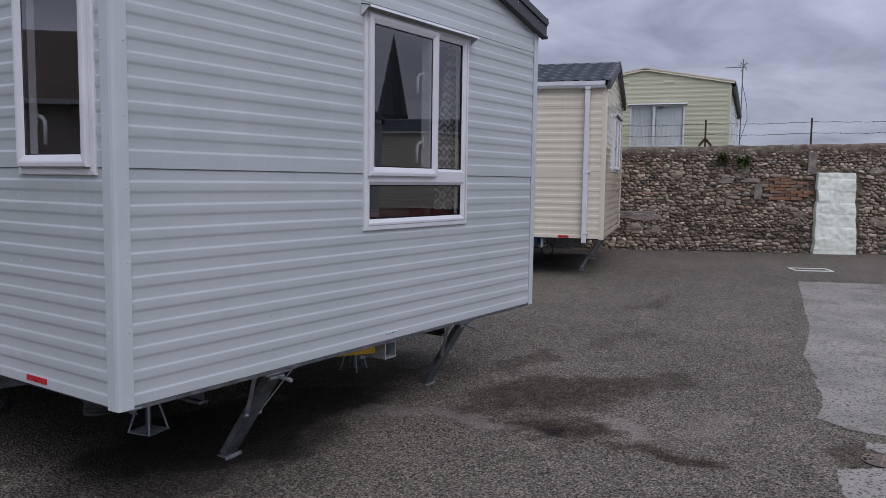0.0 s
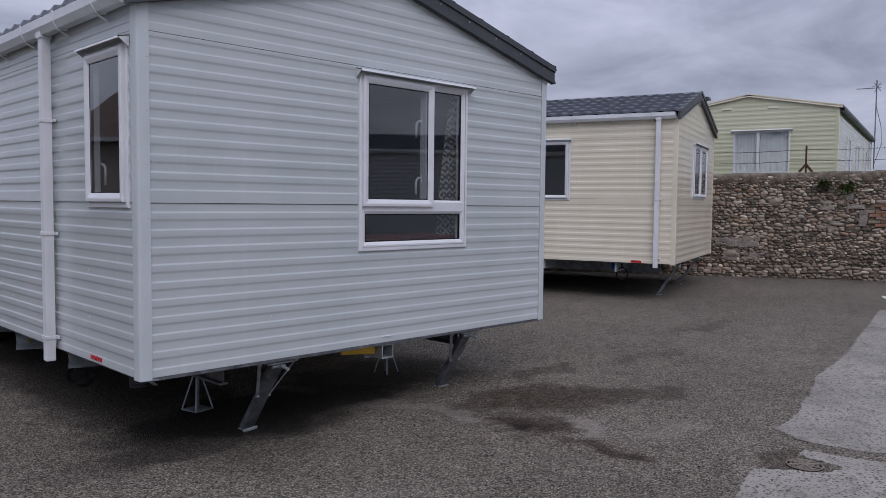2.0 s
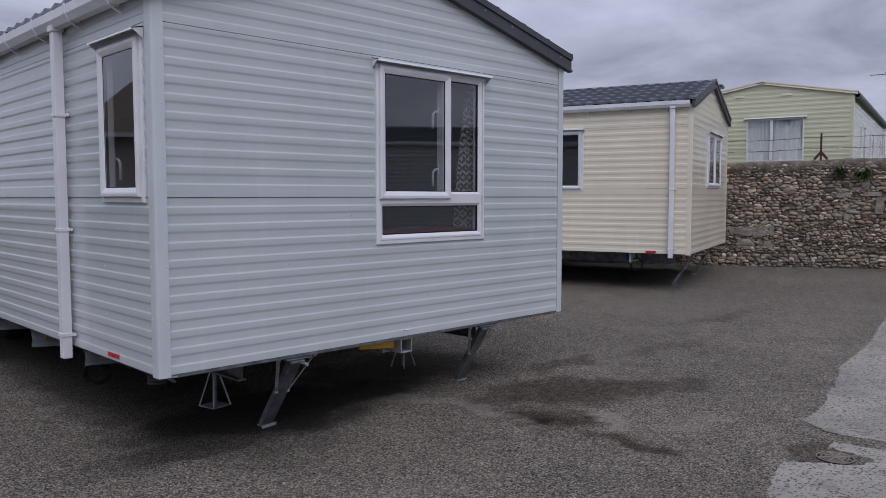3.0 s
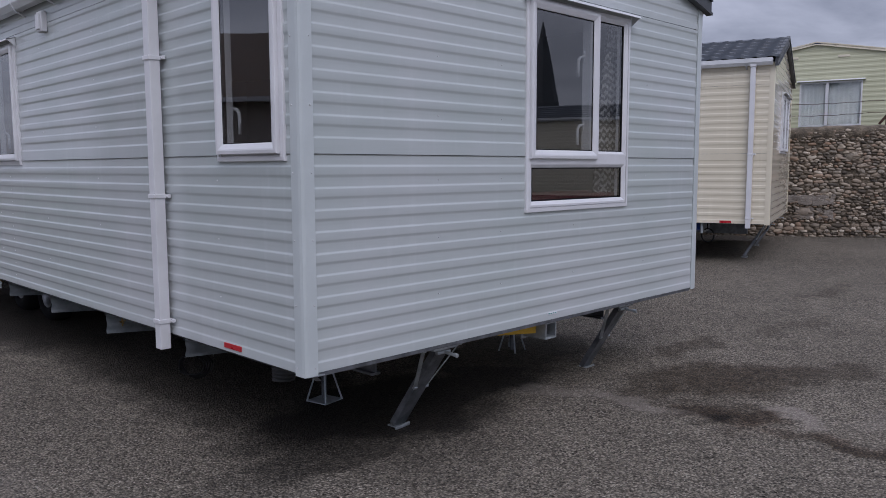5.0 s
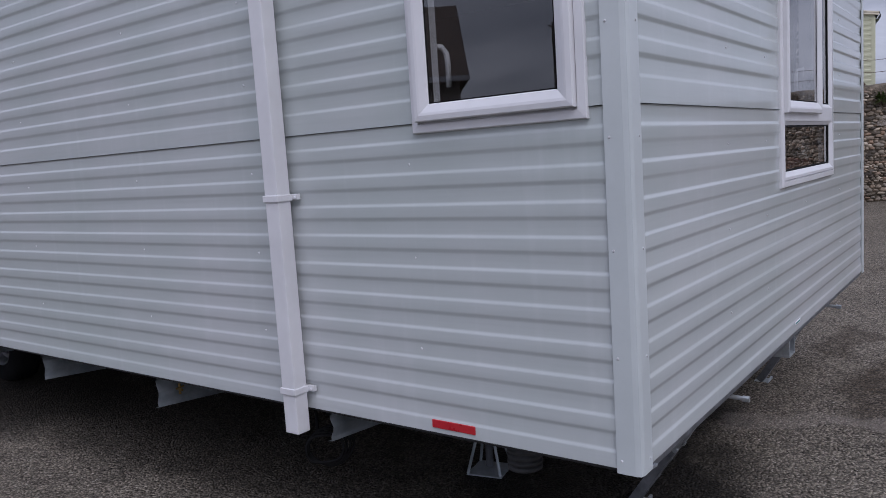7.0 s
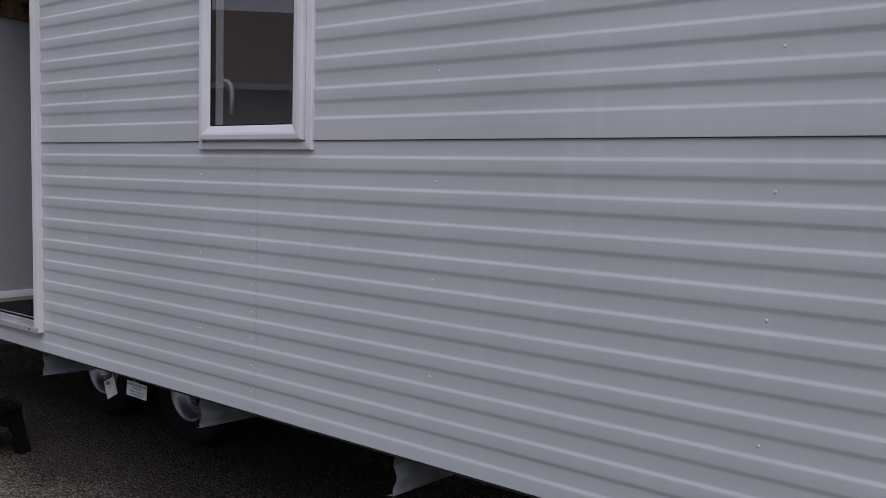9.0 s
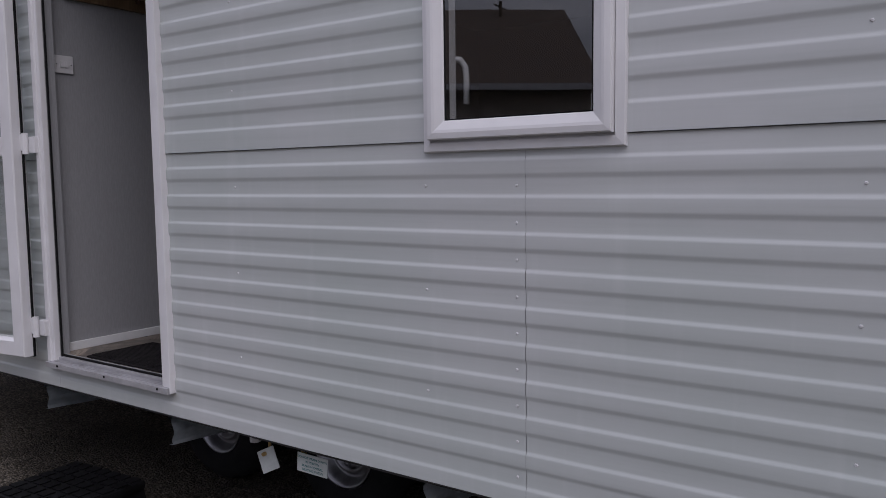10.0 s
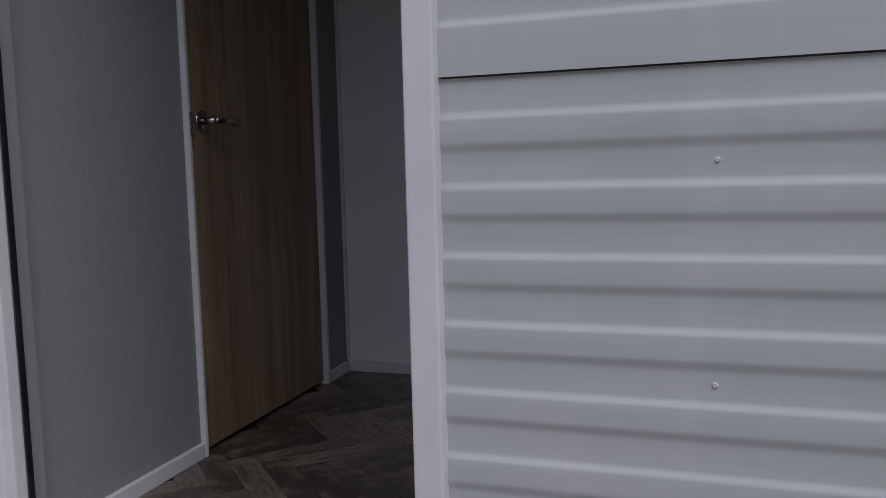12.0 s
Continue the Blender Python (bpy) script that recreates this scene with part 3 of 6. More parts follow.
def hood(face, a0, a1, z, parent, material):
    bm = bmesh.new()
    loops = []
    for a, k in ((a0 - 0.02, 0), (a1 + 0.02, 0)):
        loops.append([bm.verts.new(face.at(a, o, zz_)) for o, zz_ in ((0.008, z + 0.022), (0.075, z + 0.006), (0.08, z - 0.008), (0.074, z - 0.008), (0.07, z + 0.0), (0.008, z + 0.014))])
    u, w = loops
    for i in range(6):
        bm.faces.new((u[i], u[(i + 1) % 6], w[(i + 1) % 6], w[i]))
    bm.faces.new(u[::-1]); bm.faces.new(w)
    for a in (a0 - 0.02, a1 + 0.018):
        v = [bm.verts.new(face.at(a, o, zz_)) for o, zz_ in ((0.01, z + 0.02), (0.078, z + 0.004), (0.01, z - 0.05))]
        v2 = [bm.verts.new(face.at(a + 0.002, o, zz_)) for o, zz_ in ((0.01, z + 0.02), (0.078, z + 0.004), (0.01, z - 0.05))]
        bm.faces.new(v); bm.faces.new(v2[::-1])
        for i in range(3):
            bm.faces.new((v[i], v[(i + 1) % 3], v2[(i + 1) % 3], v2[i]))
    part("drip_hood", bm, material, parent, "thin drip strip over the window")


def gasket(face, a0, a1, z0, z1, parent, out=0.0075):
    """Black seal round the glass; an added dark lining stands in for the shaded reveal."""
    bm = bmesh.new()
    loft_frame(bm, face, a0, a1, z0, z1, ((-0.004, out), (0.004, out + 0.0005), (0.004, out - 0.02), (-0.012, out - 0.034), (-0.03, out - 0.034)))
    part("gasket", bm, RUBBER, parent, "black glazing seal with a dark lining for the shaded reveal")


def small_window(face, a0, a1, z0, z1, parent, catch=True, glass=None, hooded=True):
    bm = bmesh.new()
    loft_frame(bm, face, a0, a1, z0, z1, FRAME)
    w = part("window", bm, PVC, parent, "white plastic casement window with double glazing")
    bm = bmesh.new()
    loft_frame(bm, face, a0 + 0.028, a1 - 0.028, z0 + 0.034, z1 - 0.022, SASH)
    part("sash", bm, PVC, w)
    gasket(face, a0 + 0.08, a1 - 0.08, z0 + 0.086, z1 - 0.074, w, 0.0285)
    pane(face, a0 + 0.073, a1 - 0.073, z0 + 0.081, z1 - 0.069, 0.028, w, glass)
    if catch:
        handle(face, a1 - 0.098, z0 + 0.197, w)
    if hooded:
        hood(face, a0, a1, z1 + 0.012, w, PVC_OLD)
    return w


def rivet_mesh(face):
    bm = bmesh.new()
    bmesh.ops.create_cone(bm, cap_ends=True, segments=6, radius1=0.0048, radius2=0.0028, depth=0.003)
    rot = {"gable": Euler((radians(90), 0, 0)), "side": Euler((0, radians(-90), 0)), "right": Euler((0, radians(90), 0))}[face.kind]
    bmesh.ops.transform(bm, matrix=rot.to_matrix().to_4x4(), verts=bm.verts)
    me = bpy.data.meshes.new("rivet")
    bm.to_mesh(me); bm.free()
    me.materials.append(SWITCH)
    return me


def rivets(face, spots, parent):
    me = rivet_mesh(face)
    for a, o, z in spots:
        ob = new("rivet", me)
        ob.parent = parent
        ob.location = face.at(a, o, z)


def corner_post(x, y, sx, sy, z0, z1, parent, material):
    """Folded angle over a corner; sx, sy point inward along the two walls."""
    o, w, t = 0.016, 0.058, 0.006
    pts = [(-o, w), (-o, 0.004), (-o + 0.004, -o + 0.004), (0.004, -o), (w, -o), (w, -o + t), (0.0, -o + t), (-o + t, 0.0), (-o + t, w)]
    bm = bmesh.new()
    prism(bm, [(x + sx * p[0], y + sy * p[1]) for p in pts], "z", z0, z1)
    return part("corner_trim", bm, material, parent, "folded metal corner trim")


def tile_roof(bm, W, L, eave_z, slope, over, fine):
    """Two roof slopes of pressed pantile sheet: waves across, a step at each course."""
    half = W / 2 + over
    run = half / math.cos(math.atan(slope))
    nx = max(2, int((L + 0.2) / (0.025 if fine else 0.25)))
    courses = 6
    for sgn in (-1, 1):
        rows = []
        for c in range(courses):
            for f, h in ((0.0, 0.014), (0.04, 0.05), (0.5, 0.03), (0.97, 0.008)):
                rows.append(((c + f) / courses, h))
        grid = []
        for f, h in rows:
            x = W / 2 + sgn * half * (1 - f)
            z = eave_z + slope * half * f
            line = []
            for i in range(nx + 1):
                y = -0.06 + (L + 0.12) * i / nx
                wave = 0.019 * (0.5 + 0.5 * math.sin(2 * math.pi * y / 0.2)) ** 1.5 if fine else 0.0
                line.append(bm.verts.new((x, y, z + h + wave)))
            grid.append(line)
        for u, w in zip(grid, grid[1:]):
            for i in range(nx):
                bm.faces.new((u[i], u[i + 1], w[i + 1], w[i]))
    return bm


def caravan(label, m, W, L, z0, joints, offsets, z_eave, slope, clad, gable_w, side_w, right_w=(), back=True, fine_roof=True, trim=None, verge=None,
            side_seams=(), verge_h=0.15, roofing=None, gutters=None):
    """A static caravan: x along the near gable, y along the side. joints: heights where sheets overlap; offsets: first recess above each joint."""
    trim, verge = trim or clad, verge or VERGE
    ob = thing("static_caravan", label, "caravan", m)
    apex = W / 2
    z_apex = z_eave + slope * W / 2
    G, S, R, B = Face("gable"), Face("side"), Face("right", W), Face("back", L)
    levels = [z0, *joints, z_apex + 0.05]
    made = {}
    for face, lo, hi, ops, seams in ((G, 0.0, W, gable_w, ()), (S, 0.0, L, side_w, side_seams), (R, 0.0, L, right_w, ())):
        for k in range(len(levels) - 1):
            top = None
            a, b = levels[k], levels[k + 1]
            if face.kind == "gable":
                if b > z_eave:
                    top = (apex, z_apex + 0.04, slope)
            else:
                b = min(b, z_eave)
                if b <= a:
                    continue
            rec = [a + offsets[min(k, len(offsets) - 1)] + 0.1 * i for i in range(int((b - a) / 0.1) + 1)]
            rec = [r for r in rec if a + 0.034 < r < b - 0.02]
            ends = [lo, *(s for s in seams if k == 0), hi]
            for q0, q1 in zip(ends, ends[1:]):
                bm = sheet(face, q0 + (0.0007 if q0 > lo else 0), q1 - (0.0007 if q1 < hi else 0), a + (0.003 if k else 0), b, rec, ops, top)
                made.setdefault((face.kind, k), []).append(part("cladding_sheet", bm, clad, ob, "", False))
    for key in made:
        for o in made[key]:
            for p in o.data.polygons:
                p.use_smooth = True
    # wall cores and back wall
    th = 0.05
    for nm, face, lo, hi, ops in (("gable_wall", G, 0.0, W, gable_w), ("side_wall", S, th, L - th, side_w), ("side_wall", R, th, L - th, right_w)):
        for bm in core(face, lo, hi, z0 + 0.02, z_eave, ops, th):
            part(nm, bm, INNER, ob)
    bm = bmesh.new()
    v = [bm.verts.new(p) for p in ((0, 0.01, z_eave), (W, 0.01, z_eave), (apex, 0.01, z_apex - 0.03))]
    v2 = [bm.verts.new(p) for p in ((0, 0.05, z_eave), (W, 0.05, z_eave), (apex, 0.05, z_apex - 0.03))]
    bm.faces.new(v); bm.faces.new(v2[::-1])
    for i in range(3):
        bm.faces.new((v[i], v[(i + 1) % 3], v2[(i + 1) % 3], v2[i]))
    part("gable_board", bm, INNER, ob)
    bm = bmesh.new()
    prism(bm, [(0, z0), (W, z0), (W, z_eave), (apex, z_apex - 0.02), (0, z_eave)], "y", L - th, L)
    part("rear_wall", bm, clad, ob)
    # corner angles
    for x, y, sx, sy in ((0, 0, 1, 1), (W, 0, -1, 1), (0, L, 1, -1), (W, L, -1, -1)):
        corner_post(x, y, sx, sy, z0 - 0.012, z_eave, ob, trim)
    # floor pan and lining
    part("floor_pan", block(bmesh.new(), 0.0, 0.0, z0 - 0.012, W, L, z0 + 0.018), UNDER, ob, "dark boarded underside")
    part("ceiling_lining", block(bmesh.new(), 0.05, 0.05, z_eave - 0.06, W - 0.05, L - 0.05, z_eave - 0.03), CEIL, ob)
    # roof
    rf = part("roof", tile_roof(bmesh.new(), W, L, z_eave + 0.045, slope, 0.09, fine_roof), roofing or TILE, ob, "dark pressed tile-effect roof sheet")
    bm = bmesh.new()
    prism(bm, [(-0.05, z_eave), (W + 0.05, z_eave), (apex, z_apex + 0.012)], "y", 0.055, L - 0.06)
    part("roof_deck", bm, UNDER, rf)
    # verge boards on both gables: a folded charcoal strip
    h = verge_h
    for y, s in ((0.0, -1), (L, 1)):
        for side in (0, 1):
            e = (-0.075, W + 0.075)[side]
            ze = z_eave + 0.055 - slope * 0.075 + 0.055
            zt = ze + slope * (W / 2 + 0.075)
            bm = bmesh.new()
            for o0, o1, c0, c1 in ((0.012, 0.062, -0.0, -0.33 * h), (0.012, 0.05, -0.33 * h, -h + 0.02), (0.012, 0.062, -h + 0.02, -h)):
                ring = []
                for px, pz in ((e, ze), (apex, zt)):
                    ring.append([bm.verts.new((px, y + s * o, pz + c)) for o, c in ((o0, c0), (o1, c0), (o1, c1), (o0, c1))])
                u, w = ring
                for i in range(4):
                    bm.faces.new((u[i], u[(i + 1) % 4], w[(i + 1) % 4], w[i]))
                bm.faces.new(u[::-1]); bm.faces.new(w)
            vb = part("verge_board", bm, verge, rf, "folded charcoal verge strip")
            for k in range(6 if fine_roof and s < 0 else 0):
                f = (k + 0.5) / 6
                px, pz = e + (apex - e) * f, ze + (zt - ze) * f - 0.075
                part("fixing", rod(bmesh.new(), (px, y + s * 0.048, pz), (px, y + s * 0.054, pz), 0.006, 6), GALV, rf)
    part("ridge_cap", prism(bmesh.new(), [(apex - 0.1, z_apex + 0.055), (apex, z_apex + 0.1), (apex + 0.1, z_apex + 0.055), (apex, z_apex + 0.06)], "y", -0.06, L + 0.06), TILE, rf)
    # gutters
    for s, x in ((-1, -0.012), (1, W + 0.012)):
        bm = bmesh.new()
        o = [(0.0, 0.0), (0.0, -0.06), (0.02, -0.092), (0.075, -0.092), (0.1, -0.05), (0.1, 0.006), (0.094, 0.006), (0.094, -0.048), (0.072, -0.084), (0.024, -0.084), (0.006, -0.058), (0.006, 0.0)]
        prism(bm, [(x + s * a, z_eave + 0.05 + b) for a, b in o], "y", 0.02, L - 0.02)
        gt = part("gutter", bm, gutters or PVC_OLD, ob, "plastic eaves gutter")
        for k in range(int(L / 0.62)):
            y = 0.35 + 0.62 * k
            bm = bmesh.new()
            o2 = [(0.0, -0.06), (0.018, -0.1), (0.078, -0.1), (0.107, -0.052), (0.107, 0.012), (0.1, 0.012), (0.1, -0.05), (0.075, -0.092), (0.02, -0.092), (0.004, -0.058)]
            prism(bm, [(x + s * a, z_eave + 0.05 + b) for a, b in o2], "y", y, y + 0.022)
            bar(bm, (x + s * 0.07, y + 0.011, z_eave - 0.052), (x, y + 0.011, z_eave - 0.085), 0.02, 0.006)
            part("gutter_bracket", bm, gutters or PVC_OLD, gt)
    return ob


def downpipe(parent, y, z0, z1, clips, w=0.068):
    bm = bmesh.new()
    block(bm, -0.09, y - w / 2, z0, -0.03, y + w / 2, z1, 0.005)
    dp = part("downpipe", bm, PVC, parent, "square white plastic downpipe")
    bm = bmesh.new()
    block(bm, -0.1, y - w / 2 - 0.008, z1 - 0.02, -0.02, y + w / 2 + 0.008, z1 + 0.03, 0.004)
    part("outlet_collar", bm, PVC, dp)
    for z in clips:
        bm = bmesh.new()
        block(bm, -0.096, y - w / 2 - 0.006, z - 0.012, -0.026, y + w / 2 + 0.006, z + 0.012, 0.003)
        block(bm, -0.03, y - w / 2 - 0.035, z - 0.008, -0.014, y + w / 2 + 0.003, z + 0.012, 0.002)
        rod(bm, (-0.035, y - w / 2 - 0.022, z), (-0.029, y - w / 2 - 0.022, z), 0.005, 6)
        part("pipe_clip", bm, PVC, dp)
    return dp


def reflector(parent, y0, y1, z0, z1):
    part("reflector", block(bmesh.new(), -0.014, y0, z0, -0.008, y1, z1, 0.0015), RED, parent, "red strip reflector")


def steady(parent, top, foot, spread):
    """A corner steady: a channel leg with two hinged stays and a bent foot plate."""
    top, foot = Vector(top), Vector(foot)
    d = (top - foot).normalized()
    across = Vector((1, 0, 0))
    across = (across - d * across.dot(d)).normalized()
    nrm = d.cross(across)
    m = Matrix.Translation(foot) @ Matrix([[across.x, nrm.x, d.x, 0], [across.y, nrm.y, d.y, 0], [across.z, nrm.z, d.z, 0], [0, 0, 0, 1]])
    ln = (top - foot).length
    bm = bmesh.new()
    block(bm, -0.043, -0.004, 0.01, 0.043, 0.004, ln, 0.002, m)
    block(bm, -0.047, -0.004, 0.01, -0.039, 0.034, ln, 0.002, m)
    block(bm, 0.039, -0.004, 0.01, 0.047, 0.034, ln, 0.002, m)
    for k in range(6):
        rod(bm, m @ Vector((0, -0.0075, 0.07 + 0.09 * k)), m @ Vector((0, -0.003, 0.07 + 0.09 * k)), 0.009, 8)
    leg = part("corner_steady", bm, DARK_STEEL, parent, "folding galvanised corner steady leg")
    bm = bmesh.new()
    block(bm, -0.046, -0.035, -0.012, 0.046, 0.04, -0.004, 0.002, Matrix.Translation(foot) @ Matrix.Translation((0, 0, 0.014)))
    bar(bm, foot + Vector((-0.055, -0.04, 0.004)), foot + Vector((0.055, -0.04, 0.014)), 0.012, 0.02, 0.003)
    part("foot_plate", bm, GALV, leg)
    mid = foot + (top - foot) * 0.52
    for k, x in enumerate(spread):
        bm = bmesh.new()
        s = Vector((x, top.y + 0.015, top.z + 0.005))
        e = mid + across * (0.046 if x > top.x else -0.046)
        bar(bm, s, e, 0.022, 0.006, 0.001)
        rod(bm, e - across * 0.01, e + across * 0.01, 0.011, 8)
        rod(bm, s - Vector((0.014, 0, 0)), s + Vector((0.014, 0, 0)), 0.012, 8)
        part("stay", bm, GALV, leg)
    bm = bmesh.new()
    rod(bm, top + Vector((-0.05, 0, -0.02)), top + Vector((0.05, 0, -0.02)), 0.011, 8)
    rod(bm, top + Vector((0.01, 0.03, -0.02)), top + Vector((0.01, -0.09, -0.025)), 0.009, 10)
    rod(bm, top + Vector((0.01, -0.075, -0.024)), top + Vector((0.01, -0.1, -0.026)), 0.012, 6)
    block(bm, top.x - 0.09, top.y - 0.02, top.z - 0.002, top.x + 0.1, top.y + 0.03, top.z + 0.01, 0.002)
    part("winding_nut", bm, GALV, leg, "bolted hinge and winding nut")
    return leg


def stand(m):
    """A pyramid axle stand with a square base plate."""
    ob = thing("axle_stand", "galvanised pyramid axle stand under the caravan chassis", "axle stand", m, "axle stands")
    bm = bmesh.new()
    block(bm, -0.085, -0.085, 0.0, 0.085, 0.085, 0.006, 0.002)
    part("base_plate", bm, GALV_PLATE, ob)
    for sx, sy in ((-1, -1), (1, -1), (1, 1), (-1, 1)):
        bm = bmesh.new()
        bar(bm, (sx * 0.079, sy * 0.079, 0.006), (sx * 0.012, sy * 0.012, 0.3), 0.011, 0.011, 0.002)
        part("strut", bm, GALV_PLATE, ob)
    bm = bmesh.new()
    rod(bm, (0, 0, 0.02), (0, 0, 0.5), 0.018, 10)
    rod(bm, (0, 0, 0.27), (0, 0, 0.31), 0.027, 10)
    block(bm, -0.045, -0.045, 0.495, 0.045, 0.045, 0.505, 0.002)
    part("screw_post", bm, DARK_STEEL, ob)
    return ob


def wheel(parent, x, y, r):
    bm = bmesh.new()
    prof = [(0.0, 0.07), (0.012, 0.152), (-0.004, 0.158), (-0.006, 0.15), (0.022, 0.14), (0.026, 0.13), (0.05, 0.124), (0.054, 0.106), (0.036, 0.1), (0.034, 0.088), (0.058, 0.08), (0.06, 0.062), (0.03, 0.054), (0.012, 0.036), (0.01, 0.02), (0.01, 0.0)]
    n = 28
    rings = [[bm.verts.new((x + a, y + q * math.cos(2 * math.pi * k / n), r + q * math.sin(2 * math.pi * k / n))) for k in range(n)] for a, q in prof[1:-1]]
    for u, w in zip(rings, rings[1:]):
        for k in range(n):
            bm.faces.new((u[k], u[(k + 1) % n], w[(k + 1) % n], w[k]))
    bm.faces.new(rings[-1])
    for k in range(5):
        t = 2 * math.pi * k / 5
        rod(bm, (x + 0.06, y + 0.07 * math.cos(t), r + 0.07 * math.sin(t)), (x + 0.042, y + 0.07 * math.cos(t), r + 0.07 * math.sin(t)), 0.009, 6)
    w_ = part("wheel", bm, RIM, parent, "silver steel wheel", True)
    bm = bmesh.new()
    prof = [(0.012, 0.152), (-0.012, 0.17), (-0.02, 0.215), (-0.01, 0.26), (0.015, r - 0.008), (0.05, r), (0.14, r), (0.17, r - 0.01), (0.19, 0.25), (0.19, 0.146)]
    n = 40
    rings = [[bm.verts.new((x + a, y + q * math.cos(2 * math.pi * k / n), r + q * math.sin(2 * math.pi * k / n))) for k in range(n)] for a, q in prof]
    for u, w in zip(rings, rings[1:]):
        for k in range(n):
            bm.faces.new((u[k], u[(k + 1) % n], w[(k + 1) % n], w[k]))
    part("tyre", bm, RUBBER, w_, "black rubber tyre", True)


def outrigger(parent, y, depth, valve=False):
    """Rolled galvanised bracket under the floor edge."""
    bm = bmesh.new()
    zt, n = 0.535, 9
    prof = []
    for k in range(n):
        f = k / (n - 1)
        prof.append((0.008 * math.sin(f * 9.0), zt - depth * f))
    u = [bm.verts.new((0.03, y + a, z)) for a, z in prof]
    w = [bm.verts.new((0.62, y + a, zt - (zt - z) * 1.35)) for a, z in prof]
    for a, b in ((u, w),):
        for k in range(n - 1):
            bm.faces.new((a[k], a[k + 1], b[k + 1], b[k]))
    l0, l1 = bm.verts.new((0.03, y + 0.03, prof[-1][1] - 0.004)), bm.verts.new((0.62, y + 0.03, zt - depth * 1.35 - 0.004))
    bm.faces.new((u[-1], l0, l1, w[-1]))
    e0 = [bm.verts.new((0.03, y + a + 0.024, z)) for a, z in prof[:2]]
    bm.faces.new((u[0], e0[0], e0[1], u[1]))
    bmesh.ops.solidify(bm, geom=bm.faces[:], thickness=0.004)
    o = part("outrigger", bm, GALV_PLATE, parent, "rolled galvanised outrigger bracket", False)
    if valve:
        bm = bmesh.new()
        rod(bm, (0.12, y - 0.04, 0.44), (0.12, y - 0.04, 0.49), 0.006, 8)
        rod(bm, (0.12, y - 0.06, 0.462), (0.12, y - 0.02, 0.462), 0.006, 8)
        rod(bm, (0.1, y - 0.04, 0.47), (0.14, y - 0.045, 0.474), 0.004, 6)
        part("drain_tap", bm, BRASS, parent, "small brass drain tap")


def ground_z(x):
    t = min(max(x - 2.0, 0.0), 30.0)
    return 0.0135 * t


# ---- the grey caravan ----
W, L = 3.66, 9.75
Z0, ZE = 0.56, 2.70
DOOR = (5.57, 6.378, 0.655, 2.60)
WIN1, WIN2 = (0.102, 0.702, 1.53, 2.47), (3.75, 4.352, 1.53, 2.47)
BIG = (1.557, 2.651, 1.231, 2.477)


def inset(o, d=0.012):
    return (o[0] + d, o[1] - d, o[2] + d, o[3] - d)


grey = caravan("pale grey-green ribbed static caravan with dark roof, door open", Matrix(), W, L, Z0, [1.56, 2.52], [0.076, 0.105, 0.08], ZE, 0.25, GREY_CLAD,
               [inset(BIG)], [inset(WIN1), inset(WIN2), inset(DOOR, 0.004)], [], trim=TRIM_GREY, side_seams=(4.03, 6.36))
G, S = Face("gable"), Face("side")
small_window(S, *WIN1, grey)
small_window(S, *WIN2, grey)

# gable window: opening light on one side, fixed light beside it, a low light beneath
bm = bmesh.new()
loft_frame(bm, G, *BIG, FRAME)
bw = part("window", bm, PVC, grey, "white plastic three-light window with double glazing")
part("transom", block(bmesh.new(), 1.59, -0.0225, 1.512, 2.618, 0.05, 1.585, 0.004), PVC, bw)
part("mullion", block(bmesh.new(), 2.2, -0.022, 1.58, 2.272, 0.05, 2.442, 0.004), PVC, bw)
bm = bmesh.new()
loft_frame(bm, G, 2.25, 2.62, 1.565, 2.46, ((0, -0.04), (0, 0.022), (0.012, 0.0225), (0.034, 0.01), (0.036, -0.04)))
part("glazing_bead", bm, PVC, bw)
bm = bmesh.new()
loft_frame(bm, G, 1.582, 2.618, 1.262, 1.53, ((0, -0.04), (0, 0.022), (0.012, 0.0225), (0.034, 0.01), (0.036, -0.04)))
part("glazing_bead", bm, PVC, bw)
bm = bmesh.new()
loft_frame(bm, G, 1.578, 2.262, 1.548, 2.462, SASH)
part("sash", bm, PVC, bw)
gasket(G, 1.632, 2.208, 1.602, 2.408, bw, 0.0285)
gasket(G, 2.288, 2.582, 1.602, 2.424, bw)
gasket(G, 1.62, 2.58, 1.3, 1.492, bw)
pane(G, 1.626, 2.213, 1.597, 2.413, 0.028, bw)
pane(G, 2.282, 2.588, 1.596, 2.43, 0.003, bw)
pane(G, 1.614, 2.586, 1.294, 1.498, 0.003, bw)
handle(G, 2.165, 2.13, bw)
handle(G, 2.165, 1.7, bw)
hood(G, 1.552, 2.664, 2.488, bw, PVC_OLD)

# rivets on sheets and corner angle
sheets = [o for o in grey.children if o.name.startswith("cladding_sheet")]
side_low, side_up = sheets[4 - 1], sheets[4]
rivets(S, [(a, 0.0068, z) for a in (0.735, 1.5, 2.265, 3.235, 4.357, 5.171, 7.2, 8.6) for z in (1.436, 1.136, 0.836)], side_low)
rivets(S, [(4.058, 0.0068, 0.636 + 0.1 * k) for k in range(9)], side_low)
rivets(S, [(a, 0.0068, z) for a in (1.5, 2.265, 3.235, 5.171) for z in (1.765, 2.065, 2.365)], side_up)
rivets(G, [(a, 0.0068, z) for a in (0.85, 1.35, 2.05, 2.9) for z in (1.136, 0.836)] + [(a, 0.0068, z) for a in (0.85, 1.35, 2.9) for z in (1.436, 1.765, 2.065)], sheets[0])
posts = [o for o in grey.children if o.name.startswith("corner_trim")]
